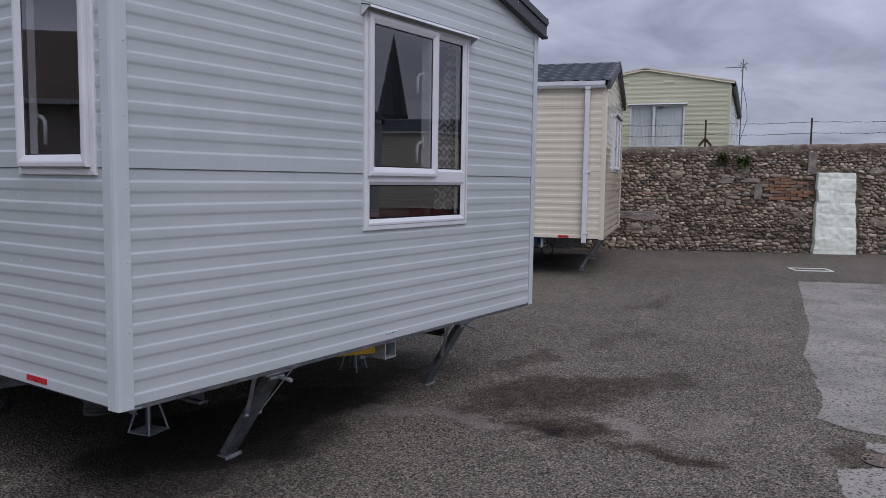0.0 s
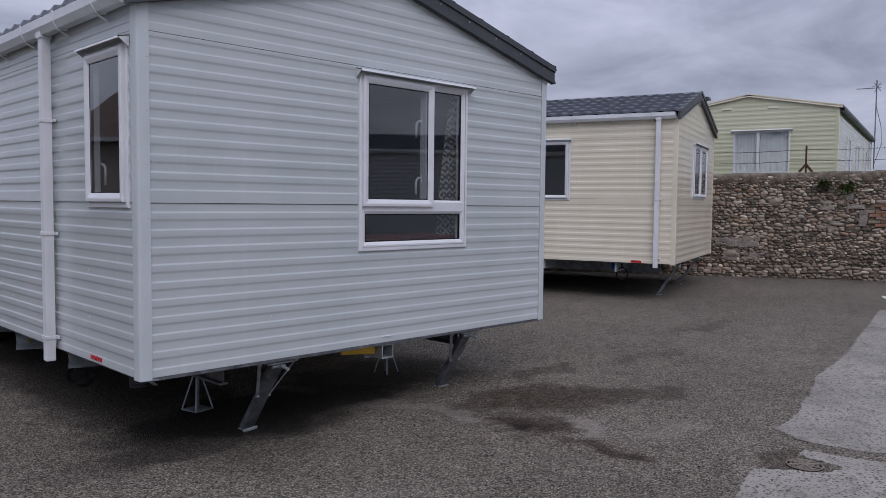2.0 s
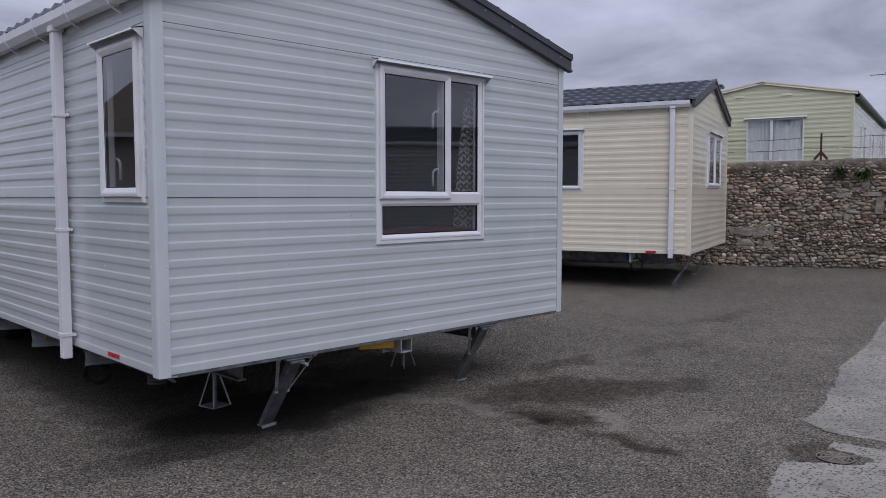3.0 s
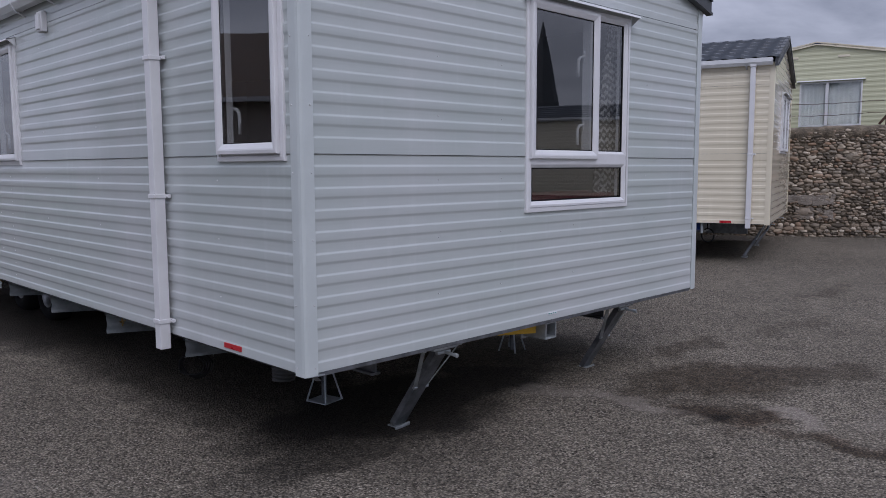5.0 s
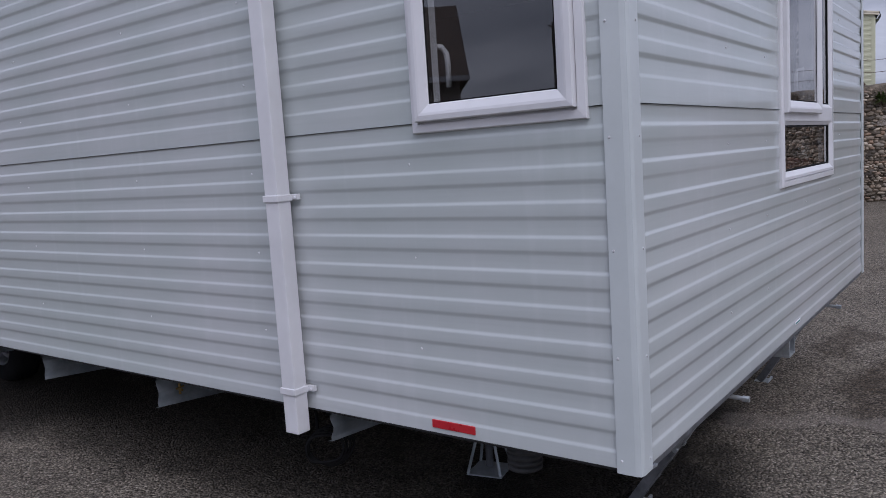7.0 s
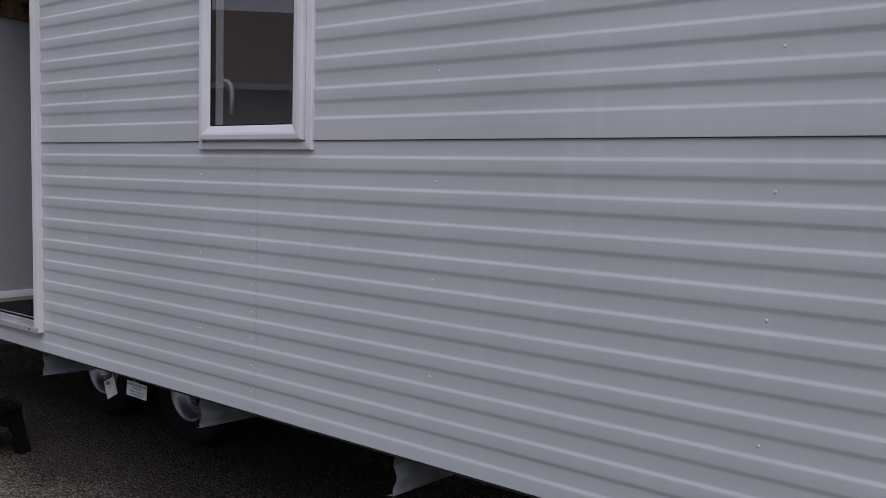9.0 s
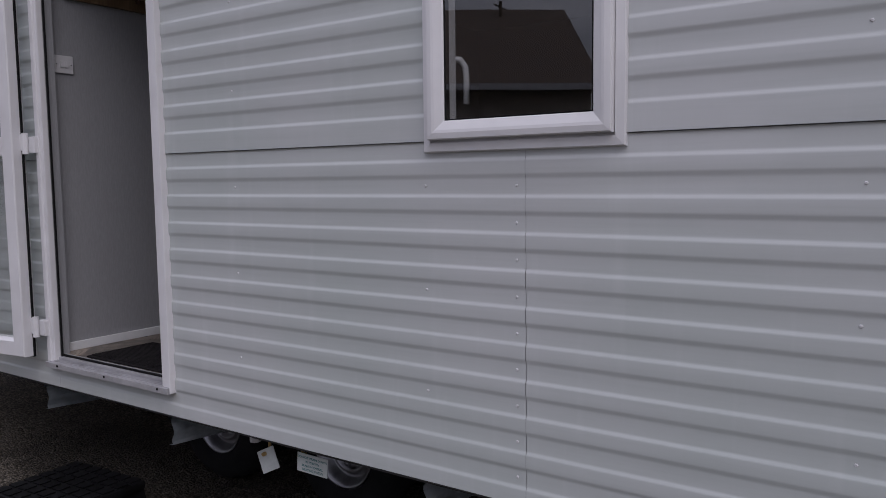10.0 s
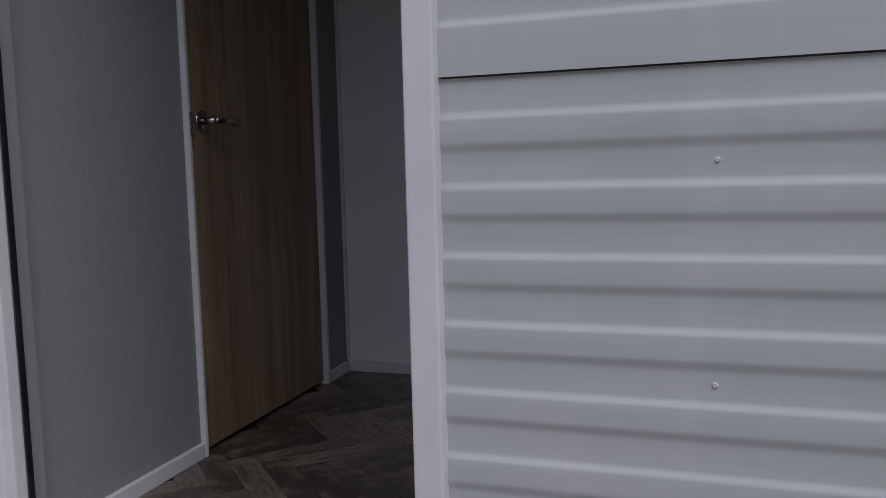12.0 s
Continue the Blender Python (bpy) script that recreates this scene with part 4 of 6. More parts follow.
rivets(S, [(0.043, 0.017, z) for z in (0.585, 0.876, 1.173, 1.476, 1.776, 2.076, 2.376)], posts[0])
rivets(G, [(0.043, 0.017, z) for z in (0.585, 0.876, 1.173, 1.476, 1.776, 2.076, 2.376)], posts[0])
rivets(G, [(W - 0.043, 0.017, z) for z in (0.585, 0.876, 1.173, 1.476, 1.776, 2.076, 2.376)], posts[1])

# bottom edge strip, rail and badge
part("edge_rail", block(bmesh.new(), 0.06, -0.006, Z0 - 0.022, W - 0.06, 0.02, Z0 - 0.001, 0.002), DARK_STEEL, grey, "dark bottom rail")
bm = bmesh.new()
block(bm, 1.78, -0.013, 0.592, 1.88, -0.01, 0.606, 0.001)
bd = part("maker_badge", bm, PVC, grey, "small white badge")
for k in range(4):
    part("badge_bar", block(bmesh.new(), 1.79 + 0.022 * k, -0.0145, 0.596, 1.804 + 0.022 * k, -0.0128, 0.602), INK, bd)
downpipe(grey, 1.306, 0.48, 2.66, (0.64, 1.345, 2.1))
reflector(grey, 0.537, 0.706, 0.577, 0.604)
bm = bmesh.new()
block(bm, -0.05, 3.03, 2.46, -0.008, 3.13, 2.60, 0.008)
block(bm, -0.062, 3.045, 2.475, -0.048, 3.115, 2.58, 0.004)
part("vent_cover", bm, PVC, grey, "small white vent cover")

# bent bracket under the corner
bm = bmesh.new()
bar(bm, (0.0, 0.02, 0.545), (0.1, 0.0, 0.545), 0.03, 0.008, 0.001)
bar(bm, (0.05, 0.01, 0.542), (0.11, 0.06, 0.5), 0.026, 0.006, 0.001)
part("corner_bracket", bm, GALV, grey)

# chassis
for x in (0.68, W - 0.74):
    bm = bmesh.new()
    block(bm, x, 0.35, 0.5, x + 0.06, L - 0.2, 0.547)
    block(bm, x + 0.026, 0.35, 0.37, x + 0.034, L - 0.2, 0.5)
    block(bm, x, 0.35, 0.355, x + 0.06, L - 0.2, 0.37)
    ch = part("chassis_rail", bm, DARK_STEEL, grey, "galvanised steel chassis rail")
for y in (0.4, 1.14, 3.0, 4.6, 6.0, 8.0):
    part("cross_member", block(bmesh.new(), 0.7, y, 0.46, W - 0.7, y + 0.05, 0.547, 0.003), DARK_STEEL, grey)
for p, q in (((1.87, 0.08), (0.75, 1.9)), ((1.91, 0.08), (2.95, 1.9))):
    part("drawbar_arm", bar(bmesh.new(), (p[0], p[1] + 0.15, 0.49), (q[0], q[1], 0.49), 0.05, 0.09, 0.003), DARK_STEEL, ch)
bm = bmesh.new()
bar(bm, (1.822, 0.13, 0.486), (1.6, 0.25, 0.486), 0.088, 0.05, 0.003)
part("painted_drawbar_end", bm, YELLOW, ch, "yellow painted drawbar end")
bm = bmesh.new()
for x0, z0_, x1, z1_ in ((1.808, 0.428, 1.918, 0.438), (1.808, 0.524, 1.918, 0.534), (1.808, 0.438, 1.818, 0.524), (1.908, 0.438, 1.918, 0.524)):
    block(bm, x0, 0.02, z0_, x1, 0.2, z1_, 0.002)
block(bm, 1.79, 0.2, 0.41, 1.935, 0.21, 0.538, 0.002)
part("drawbar_socket", bm, GALV, ch, "galvanised square drawbar socket")
for y, d, v in ((1.22, 0.11, False), (2.34, 0.14, True), (3.39, 0.135, False), (4.40, 0.12, False), (5.63, 0.115, False), (6.55, 0.115, False), (7.7, 0.12, False), (8.8, 0.12, False)):
    outrigger(grey, y, d, v)
wheel(grey, 0.6, 5.25, 0.29)
wheel(grey, 0.6, 6.06, 0.29)
wheel(grey, W - 0.65, 5.0, 0.31)
wheel(grey, W - 0.65, 5.78, 0.31)
steady(grey, (0.955, 0.07, 0.51), (0.92, 0.41, 0.002), (0.82, 1.1))
steady(grey, (2.775, 0.07, 0.51), (2.795, 0.4, 0.002), (2.6, 2.9))

# soil pipe, trailing flex, drain valves and tags under the floor
bm = bmesh.new()
rod(bm, (0.2, 0.49, 0.47), (0.2, 0.49, 0.56), 0.048, 20)
sp = part("soil_pipe", bm, PVC, grey, "white soil pipe end", True)
bm = bmesh.new()
for k in range(4):
    rod(bm, (0.2, 0.49, 0.405 + 0.02 * k), (0.2, 0.49, 0.417 + 0.02 * k), 0.059, 20)
rod(bm, (0.2, 0.49, 0.405), (0.2, 0.49, 0.485), 0.052, 20)
part("rubber_connector", bm, GREY_RUBBER, sp, "black ribbed rubber connector", True)
bm = bmesh.new()
for k in range(4):
    pts = [(0.15 + 0.012 * k + 0.7 * (0.075 + 0.006 * k) * math.cos(t), 1.395 - 0.7 * (0.075 + 0.006 * k) * math.cos(t), 0.325 + (0.062 + 0.005 * k) * math.sin(t) + 0.006 * math.sin(3 * t + k)) for t in [2 * math.pi * j / 22 for j in range(22)]]
    sweep(bm, pts, 0.006, 6, True)
sweep(bm, [(0.16, 1.44, 0.38), (0.17, 1.45, 0.45), (0.17, 1.46, 0.55)], 0.007, 6)
part("supply_flex", bm, RUBBER, grey, "coiled black supply flex", True)
bm = bmesh.new()
rod(bm, (0.14, 5.03, 0.46), (0.14, 5.03, 0.56), 0.006, 8)
rod(bm, (0.12, 5.03, 0.463), (0.16, 5.035, 0.463), 0.008, 8)
part("drain_valve", bm, BRASS, grey, "brass drain valve")
bm = bmesh.new()
rod(bm, (0.14, 5.2, 0.44), (0.14, 5.2, 0.56), 0.006, 8)
rod(bm, (0.105, 5.2, 0.443), (0.15, 5.205, 0.443), 0.008, 8)
part("drain_valve", bm, BRASS, grey, "brass drain valve")
bm = bmesh.new()
block(bm, -0.055, -0.001, -0.085, 0.055, 0.001, 0.0, 0.0, pose(0.12, 5.205, 0.46, 0, 26, 84))
part("tag", bm, PAPER, grey, "creased white card tag")
bm = bmesh.new()
block(bm, -0.001, -0.066, -0.068, 0.001, 0.066, 0.0, 0.0, pose(0.09, 4.93, 0.496, 4, 0, 6))
tg = part("tag", bm, PAPER, grey, "white card tag with lines of print")


def lettering(text, size, m, parent, material):
    cu = bpy.data.curves.new("letters", "FONT")
    cu.body, cu.size, cu.align_x, cu.extrude = text, size, "CENTER", 0.0003
    tmp = bpy.data.objects.new("letters", cu)
    scene.collection.objects.link(tmp)
    bpy.context.view_layer.update()
    me = bpy.data.meshes.new_from_object(tmp.evaluated_get(bpy.context.evaluated_depsgraph_get()))
    bpy.data.objects.remove(tmp)
    me.materials.append(material)
    ob = new("lettering", me)
    ob.parent = parent
    ob.matrix_basis = m
    return ob


for k, line in enumerate(("DO NOT DRAIN DOWN", "IN WINTER", "SEALED CENTRAL", "HEATING SYSTEM")):
    lettering(line, 0.0115, pose(0.0865, 4.93, 0.479 - 0.0145 * k, 90, 4, -84), tg, INK)
bm = bmesh.new()
rod(bm, (0.16, 5.3, 0.46), (0.16, 5.3, 0.56), 0.022, 12)
part("waste_pipe", bm, PVC, grey, "short white waste pipe", True)

# ---- entrance ----
bm = bmesh.new()
block(bm, -0.034, DOOR[0] - 0.022, 0.652, 0.05, DOOR[0] + 0.024, DOOR[3] + 0.02, 0.004)
block(bm, -0.026, DOOR[1] - 0.012, 0.652, 0.002, DOOR[1] + 0.034, DOOR[3] + 0.02, 0.004)
block(bm, -0.034, DOOR[1] + 0.008, 0.652, -0.02, DOOR[1] + 0.034, DOOR[3] + 0.02, 0.004)
block(bm, -0.0255, DOOR[0] + 0.024, DOOR[3] - 0.03, 0.0495, DOOR[1] - 0.012, DOOR[3] + 0.0195, 0.004)
df = part("door_frame", bm, PVC, grey, "white plastic door frame")
bm = bmesh.new()
loft_frame(bm, S, DOOR[0] + 0.024, DOOR[1] - 0.012, 0.676, DOOR[3] - 0.03, ((0, -0.004), (0.006, -0.004), (0.006, -0.011), (0, -0.011)))
part("seal", bm, RUBBER, df, "black rubber door seal")
bm = bmesh.new()
block(bm, -0.046, DOOR[0] - 0.02, 0.652, -0.036, DOOR[1] + 0.034, 0.676, 0.002)
block(bm, -0.036, DOOR[0] - 0.018, 0.65, 0.05, DOOR[1] + 0.03, 0.678, 0.002)
th_ = part("threshold", bm, ALLOY, grey, "dull grey threshold strip with dark screws")
part("sill_cap", block(bmesh.new(), -0.008, DOOR[0] + 0.026, 0.678, 0.012, DOOR[1] - 0.006, 0.694, 0.002), ALLOY, th_, "dull aluminium sill cap")
part("sill_bead", block(bmesh.new(), 0.023, DOOR[0] + 0.026, 0.678, 0.028, DOOR[1] - 0.006, 0.7025, 0.001), ALLOY, th_)
part("weather_seal", block(bmesh.new(), 0.0125, DOOR[0] + 0.024, 0.678, 0.0225, DOOR[1] - 0.004, 0.701, 0.002), RUBBER, th_, "black rubber threshold seal")
for x in (-0.03, -0.018):
    part("sill_rib", block(bmesh.new(), x, DOOR[0] + 0.024, 0.678, x + 0.004, DOOR[1] - 0.012, 0.684, 0.001), ALLOY, th_)
for y in (5.61, 5.963, 6.315):
    part("screw", rod(bmesh.new(), (-0.048, y, 0.667), (-0.044, y, 0.667), 0.0055, 8), RUBBER, th_)
# leaf swung back
hinge = pose(-0.085, 6.46, 0.0, 0, 0, 8)
bm = bmesh.new()
loft_frame(bm, S, 0.0, 0.76, 0.70, 2.58, ((0, -0.028), (0, 0.022), (0.004, 0.028), (0.066, 0.028), (0.08, 0.012), (0.08, -0.02), (0.066, -0.034), (0.0, -0.034)))
block(bm, -0.026, 0.072, 1.58, 0.03, 0.688, 1.66, 0.004)
leaf = part("entrance_door", bm, PVC, grey, "white glazed entrance door swung open")
leaf.matrix_basis = hinge
pane(S, 0.076, 0.684, 0.772, 1.585, 0.01, leaf, FROST)
pane(S, 0.076, 0.684, 1.655, 2.508, 0.01, leaf, FROST)
bm = bmesh.new()
loft_frame(bm, S, 0.0, 0.76, 0.70, 2.58, ((0.0, -0.026), (-0.004, -0.026), (-0.004, -0.016), (0.0, -0.016)))
part("edge_seal", bm, RUBBER, leaf, "black edge seal")
for z in (0.83, 1.63, 2.4):
    bm = bmesh.new()
    rod(bm, (-0.062, 6.442, z - 0.045), (-0.062, 6.442, z + 0.045), 0.013, 10)
    block(bm, -0.05, 6.392, z - 0.04, -0.026, 6.44, z + 0.03, 0.004)
    block(bm, -0.075, 6.445, z - 0.03, -0.05, 6.475, z + 0.04, 0.004)
    part("hinge", bm, PVC, df, "white flag hinge")
# strip of cladding beside the door, under the hinge line
FZ = 0.70
bm = block(bmesh.new(), 0.05, 0.05, FZ - 0.05, W - 0.05, L - 0.05, FZ - 0.006)
fl = part("floor_board", bm, UNDER, grey, "floor boarding")
HY = 6.422
part("partition", block(bmesh.new(), 0.05, HY, FZ, 0.606, HY + 0.04, ZE - 0.06), INNER, grey, "grey woven wallpaper partition")
part("partition", block(bmesh.new(), 0.606, HY, 2.55, 1.33, HY + 0.04, ZE - 0.06), INNER, grey)
part("partition", block(bmesh.new(), 1.345, HY, FZ, 1.525, HY + 0.04, ZE - 0.06), INNER, grey)
part("partition", block(bmesh.new(), 1.525, 5.4, FZ, 1.565, HY + 0.04, ZE - 0.06), PALE_LIT_WALL, grey, "plain pale pinkish-grey wall board, colour raised to stand in for room light")
part("partition", block(bmesh.new(), 1.565, HY, FZ, W - 0.05, HY + 0.04, ZE - 0.06), INNER, grey)
for x0, x1, y0, y1 in ((0.06, 0.603, HY - 0.014, HY), (1.352, 1.511, HY - 0.014, HY), (1.511, 1.525, 5.4, HY - 0.014)):
    part("skirting", block(bmesh.new(), x0, y0, FZ, x1, y1, FZ + 0.039, 0.003), PVC_OLD, grey, "narrow pale skirting")
for x0, x1 in ((0.605, 0.617), (1.328, 1.343)):
    part("door_lining", block(bmesh.new(), x0, HY - 0.016, FZ, x1, HY + 0.045, 2.56, 0.003), PVC_OLD, grey, "pale door lining")
part("corner_bead", block(bmesh.new(), 1.513, HY - 0.012, FZ + 0.046, 1.525, HY, ZE - 0.07, 0.002), PVC_OLD, grey)
bm = block(bmesh.new(), 0.621, HY + 0.002, FZ + 0.012, 1.324, HY + 0.034, 2.54, 0.003)
idoor = part("interior_door", bm, OAK, grey, "closed brown oak-veneer interior door")
bm = bmesh.new()
rod(bm, (0.683, HY - 0.004, 1.576), (0.683, HY + 0.004, 1.576), 0.027, 16)
rod(bm, (0.683, HY - 0.045, 1.576), (0.683, HY, 1.576), 0.01, 10)
sweep(bm, [(0.68, HY - 0.045, 1.576), (0.72, HY - 0.048, 1.577), (0.79, HY - 0.044, 1.574)], 0.009, 8)
part("lever_handle", bm, CHROME, idoor, "chrome lever handle", True)
part("strike_plate", block(bmesh.new(), 0.609, HY - 0.02, 1.535, 0.625, HY - 0.002, 1.595, 0.001), CHROME, idoor)
# light switch
bm = block(bmesh.new(), 0.07, HY - 0.01, 1.944, 0.158, HY, 2.022, 0.003)
sw = single("light_switch", bm, SWITCH, "white double light switch on the grey wall", "light switch")
for x in (0.081, 0.148):
    part("plate_screw", rod(bmesh.new(), (x, HY - 0.012, 1.983), (x, HY - 0.009, 1.983), 0.003, 6), DARK_STEEL, sw)
for x in (0.104, 0.126):
    part("rocker", block(bmesh.new(), x - 0.008, HY - 0.016, 1.97, x + 0.008, HY - 0.008, 1.996, 0.002, pose(0, 0, 0)), SWITCH, sw)
# coat rack
rack = thing("coat_rack", "oak coat rack with dark iron hooks", "coat rack")
part("board", block(bmesh.new(), 0.128, HY - 0.02, 2.272, 0.60, HY, 2.385, 0.003), PINE, rack)
for x in (0.2, 0.34, 0.48):
    bm = bmesh.new()
    sweep(bm, [(x, HY - 0.02, 2.37), (x, HY - 0.05, 2.36), (x, HY - 0.075, 2.375), (x, HY - 0.085, 2.4)], 0.008, 8)
    sweep(bm, [(x, HY - 0.024, 2.34), (x, HY - 0.04, 2.31), (x, HY - 0.055, 2.318)], 0.008, 8)
    rod(bm, (x, HY - 0.024, 2.355), (x, HY - 0.018, 2.355), 0.02, 10)
    part("hook", bm, RUST, rack, "", True)
# door mat
mat_ob = thing("door_mat", "black ribbed door mat on the vinyl floor", "door mat")
part("backing", block(bmesh.new(), 0.036, 5.64, FZ + 0.001, 0.368, 6.225, FZ + 0.008, 0.003), MAT, mat_ob)
for k in range(20):
    x = 0.0525 + 0.0155 * k
    part("rib", block(bmesh.new(), x, 5.655, FZ + 0.0075, x + 0.009, 6.21, FZ + 0.013), MAT, mat_ob)

# lounge behind the gable window
bm = bmesh.new()
n, m = 40, 12
cloth = {}
for i in range(n + 1):
    for j in range(m + 1):
        f = j / m
        left = 2.44 + 0.16 * f ** 1.6
        cloth[i, j] = bm.verts.new((left + (2.72 - left) * i / n, 0.11 + 0.018 * math.sin(i * 0.95) * (1.1 - 0.3 * f), 1.26 + 1.24 * f))
for i in range(n):
    for j in range(m):
        bm.faces.new((cloth[i, j], cloth[i + 1, j], cloth[i + 1, j + 1], cloth[i, j + 1]))
bmesh.ops.solidify(bm, geom=bm.faces[:], thickness=0.003)
single("curtain", bm, CURTAIN, "pale curtain with dark lozenge pattern drawn open", "curtain", smooth=True)
sofa = thing("sofa", "maroon cloth corner sofa under the window", "sofa")
part("seat", block(bmesh.new(), 0.9, 0.25, FZ, 3.4, 0.95, FZ + 0.42, 0.05), SOFA, sofa)
part("backrest", block(bmesh.new(), 0.9, 0.08, FZ + 0.3, 3.4, 0.3, FZ + 0.64, 0.06), SOFA, sofa)

# chassis supports on the ground
sd = stand(pose(0.925, 1.13, 0.0, 0, 0, 12))
copy_thing(sd, pose(2.8, 1.12, 0.0, 0, 0, 8))

# step stool by the door
stool = thing("step_stool", "black moulded plastic step stool with gridded tread", "step stool", pose(-0.2, 6.0, 0.0, 0, 0, 4) @ Matrix.Diagonal((1.04, 1.04, 1.07, 1)))
bm = bmesh.new()
block(bm, -0.185, -0.215, 0.2, 0.185, 0.215, 0.236, 0.012)
for i in range(6):
    for j in range(7):
        x, y = -0.15 + 0.06 * i, -0.18 + 0.06 * j
        block(bm, x - 0.024, y - 0.022, 0.234, x + 0.024, y + 0.022, 0.241)
part("tread", bm, BLACK_PLASTIC, stool)
for sx in (-1, 1):
    for sy in (-1, 1):
        bm = bmesh.new()
        u = [bm.verts.new((sx * a, sy * b, 0.205)) for a, b in ((0.11, 0.205), (0.18, 0.205), (0.18, 0.13), (0.165, 0.13), (0.165, 0.19), (0.11, 0.19))]
        w = [bm.verts.new((sx * a, sy * b, 0.0)) for a, b in ((0.16, 0.235), (0.21, 0.235), (0.21, 0.18), (0.195, 0.18), (0.195, 0.22), (0.16, 0.22))]
        k = len(u)
        bm.faces.new(u); bm.faces.new(w[::-1])
        for i in range(k):
            bm.faces.new((u[i], w[i], w[(i + 1) % k], u[(i + 1) % k]))
        part("leg", bm, BLACK_PLASTIC, stool)
for s in (-1, 1):
    bm = bmesh.new()
    prism(bm, [(-0.18, 0.212), (0.18, 0.212), (0.207, 0.002), (0.15, 0.002), (0.142, 0.08), (0.12, 0.13), (0.07, 0.158), (-0.07, 0.158), (-0.12, 0.13), (-0.142, 0.08), (-0.15, 0.002), (-0.207, 0.002)], "y", s * 0.19, s * 0.207)
    part("apron", bm, BLACK_PLASTIC, stool)
    bm = bmesh.new()
    prism(bm, [(-0.2, 0.212), (0.2, 0.212), (0.228, 0.002), (0.17, 0.002), (0.16, 0.08), (0.135, 0.13), (0.08, 0.158), (-0.08, 0.158), (-0.135, 0.13), (-0.16, 0.08), (-0.17, 0.002), (-0.228, 0.002)], "x", s * 0.165, s * 0.18)
    part("apron", bm, BLACK_PLASTIC, stool)

# ---- the cream caravan ----
cream_m = pose(9.03, 1.62, 0.12, 0, 0, 17.5)
CW = 3.5
cwin = (1.3, 2.6, 1.58, 2.49)
cside = (1.68, 2.63, 1.53, 2.5)
cream = caravan("cream ribbed static caravan with dark tile-effect roof", cream_m, CW, 9.6, 0.56, [1.56, 2.52], [0.08, 0.105, 0.08], 2.82, 0.28, CREAM_CLAD,
                [inset(cwin)], [inset(cside)], [], trim=CREAM_CLAD)
small_window(S, *cside, cream, False)
small_window(G, cwin[0], 1.95, cwin[2], cwin[3], cream, False)
small_window(G, 1.95, cwin[1], cwin[2], cwin[3], cream, False)
bm = bmesh.new()
block(bm, 2.78, 0.05, 3.0, 2.92, 0.19, 3.4, 0.004)
fl_ = part("roof_flue", bm, PVC_OLD, cream, "grey boiler flue on the roof")
part("flue_cap", block(bmesh.new(), 2.7, -0.01, 3.4, 2.98, 0.25, 3.45, 0.006), TILE, fl_)
downpipe(cream, 0.27, 0.5, 2.78, (0.64, 1.55))
reflector(cream, 0.5, 0.66, 0.565, 0.6)
steady(cream, (0.97, 0.09, 0.52), (0.87, 0.4, -0.02), (0.83, 1.09))
steady(cream, (2.7, 0.09, 0.52), (2.6, 0.4, 0.01), (2.5, 2.83))
for x in (0.68, CW - 0.74):
    part("chassis_rail", block(bmesh.new(), x, 0.35, 0.36, x + 0.06, 9.3, 0.547, 0.004), DARK_STEEL, cream, "steel chassis rail")
for k in range(7):
    part("cross_member", block(bmesh.new(), 0.05, 0.9 + 1.2 * k, 0.4, CW - 0.05, 0.93 + 1.2 * k, 0.547, 0.003), GALV_PLATE, cream, "galvanised cross member")
wheel(cream, 0.46, 4.6, 0.31)
wheel(cream, 0.46, 5.4, 0.31)
wheel(cream, CW - 0.65, 4.6, 0.31)
wheel(cream, CW - 0.65, 5.4, 0.31)
bm = bmesh.new()
sweep(bm, [(0.2, 0.85 + 0.09 * math.cos(t), 0.36 + 0.1 * math.sin(t)) for t in [2 * math.pi * j / 16 for j in range(16)]], 0.01, 6, True)
sweep(bm, [(0.2, 0.85, 0.46), (0.2, 0.86, 0.55)], 0.01, 6)
part("supply_flex", bm, RUBBER, cream, "looped black supply flex", True)
part("supply_plug", bar(bmesh.new(), (0.16, 0.98, 0.44), (0.2, 1.0, 0.54), 0.05, 0.05, 0.006), BLUE, cream, "blue plastic supply plug")

# ---- ground ----
WALL = pose(14.063, 1.495, 0.0, 0, 0, -63.45)
bm = bmesh.new()
us = [-400, -120, -50, -25] + [-18 + 2.0 * k for k in range(26)] + [50, 120, 400]
vs = [-400, -120, -50, -30] + [-24 + 1.5 * k for k in range(16)] + [0.02, 0.3, 0.32, 3, 8, 20, 50, 120, 400]
grid = {}
for i, u in enumerate(us):
    for j, v in enumerate(vs):
        p = WALL @ Vector((u, v, 0))
        grid[i, j] = bm.verts.new((p.x, p.y, ground_z(p.x) + (0.75 if v > 0.31 else 0.0)))
for i in range(len(us) - 1):
    for j in range(len(vs) - 1):
        f = bm.faces.new((grid[i, j], grid[i + 1, j], grid[i + 1, j + 1], grid[i, j + 1]))
        f.material_index = 1 if vs[j] > 0.25 or vs[j] < -49 or us[i] > 49 or us[i] < -49 else 0
ground = single("ground", bm, ASPHALT, "worn grey asphalt yard with damp stains and painted shade under the caravan", "ground", kind="structure")
ground.data.materials.append(TURF)


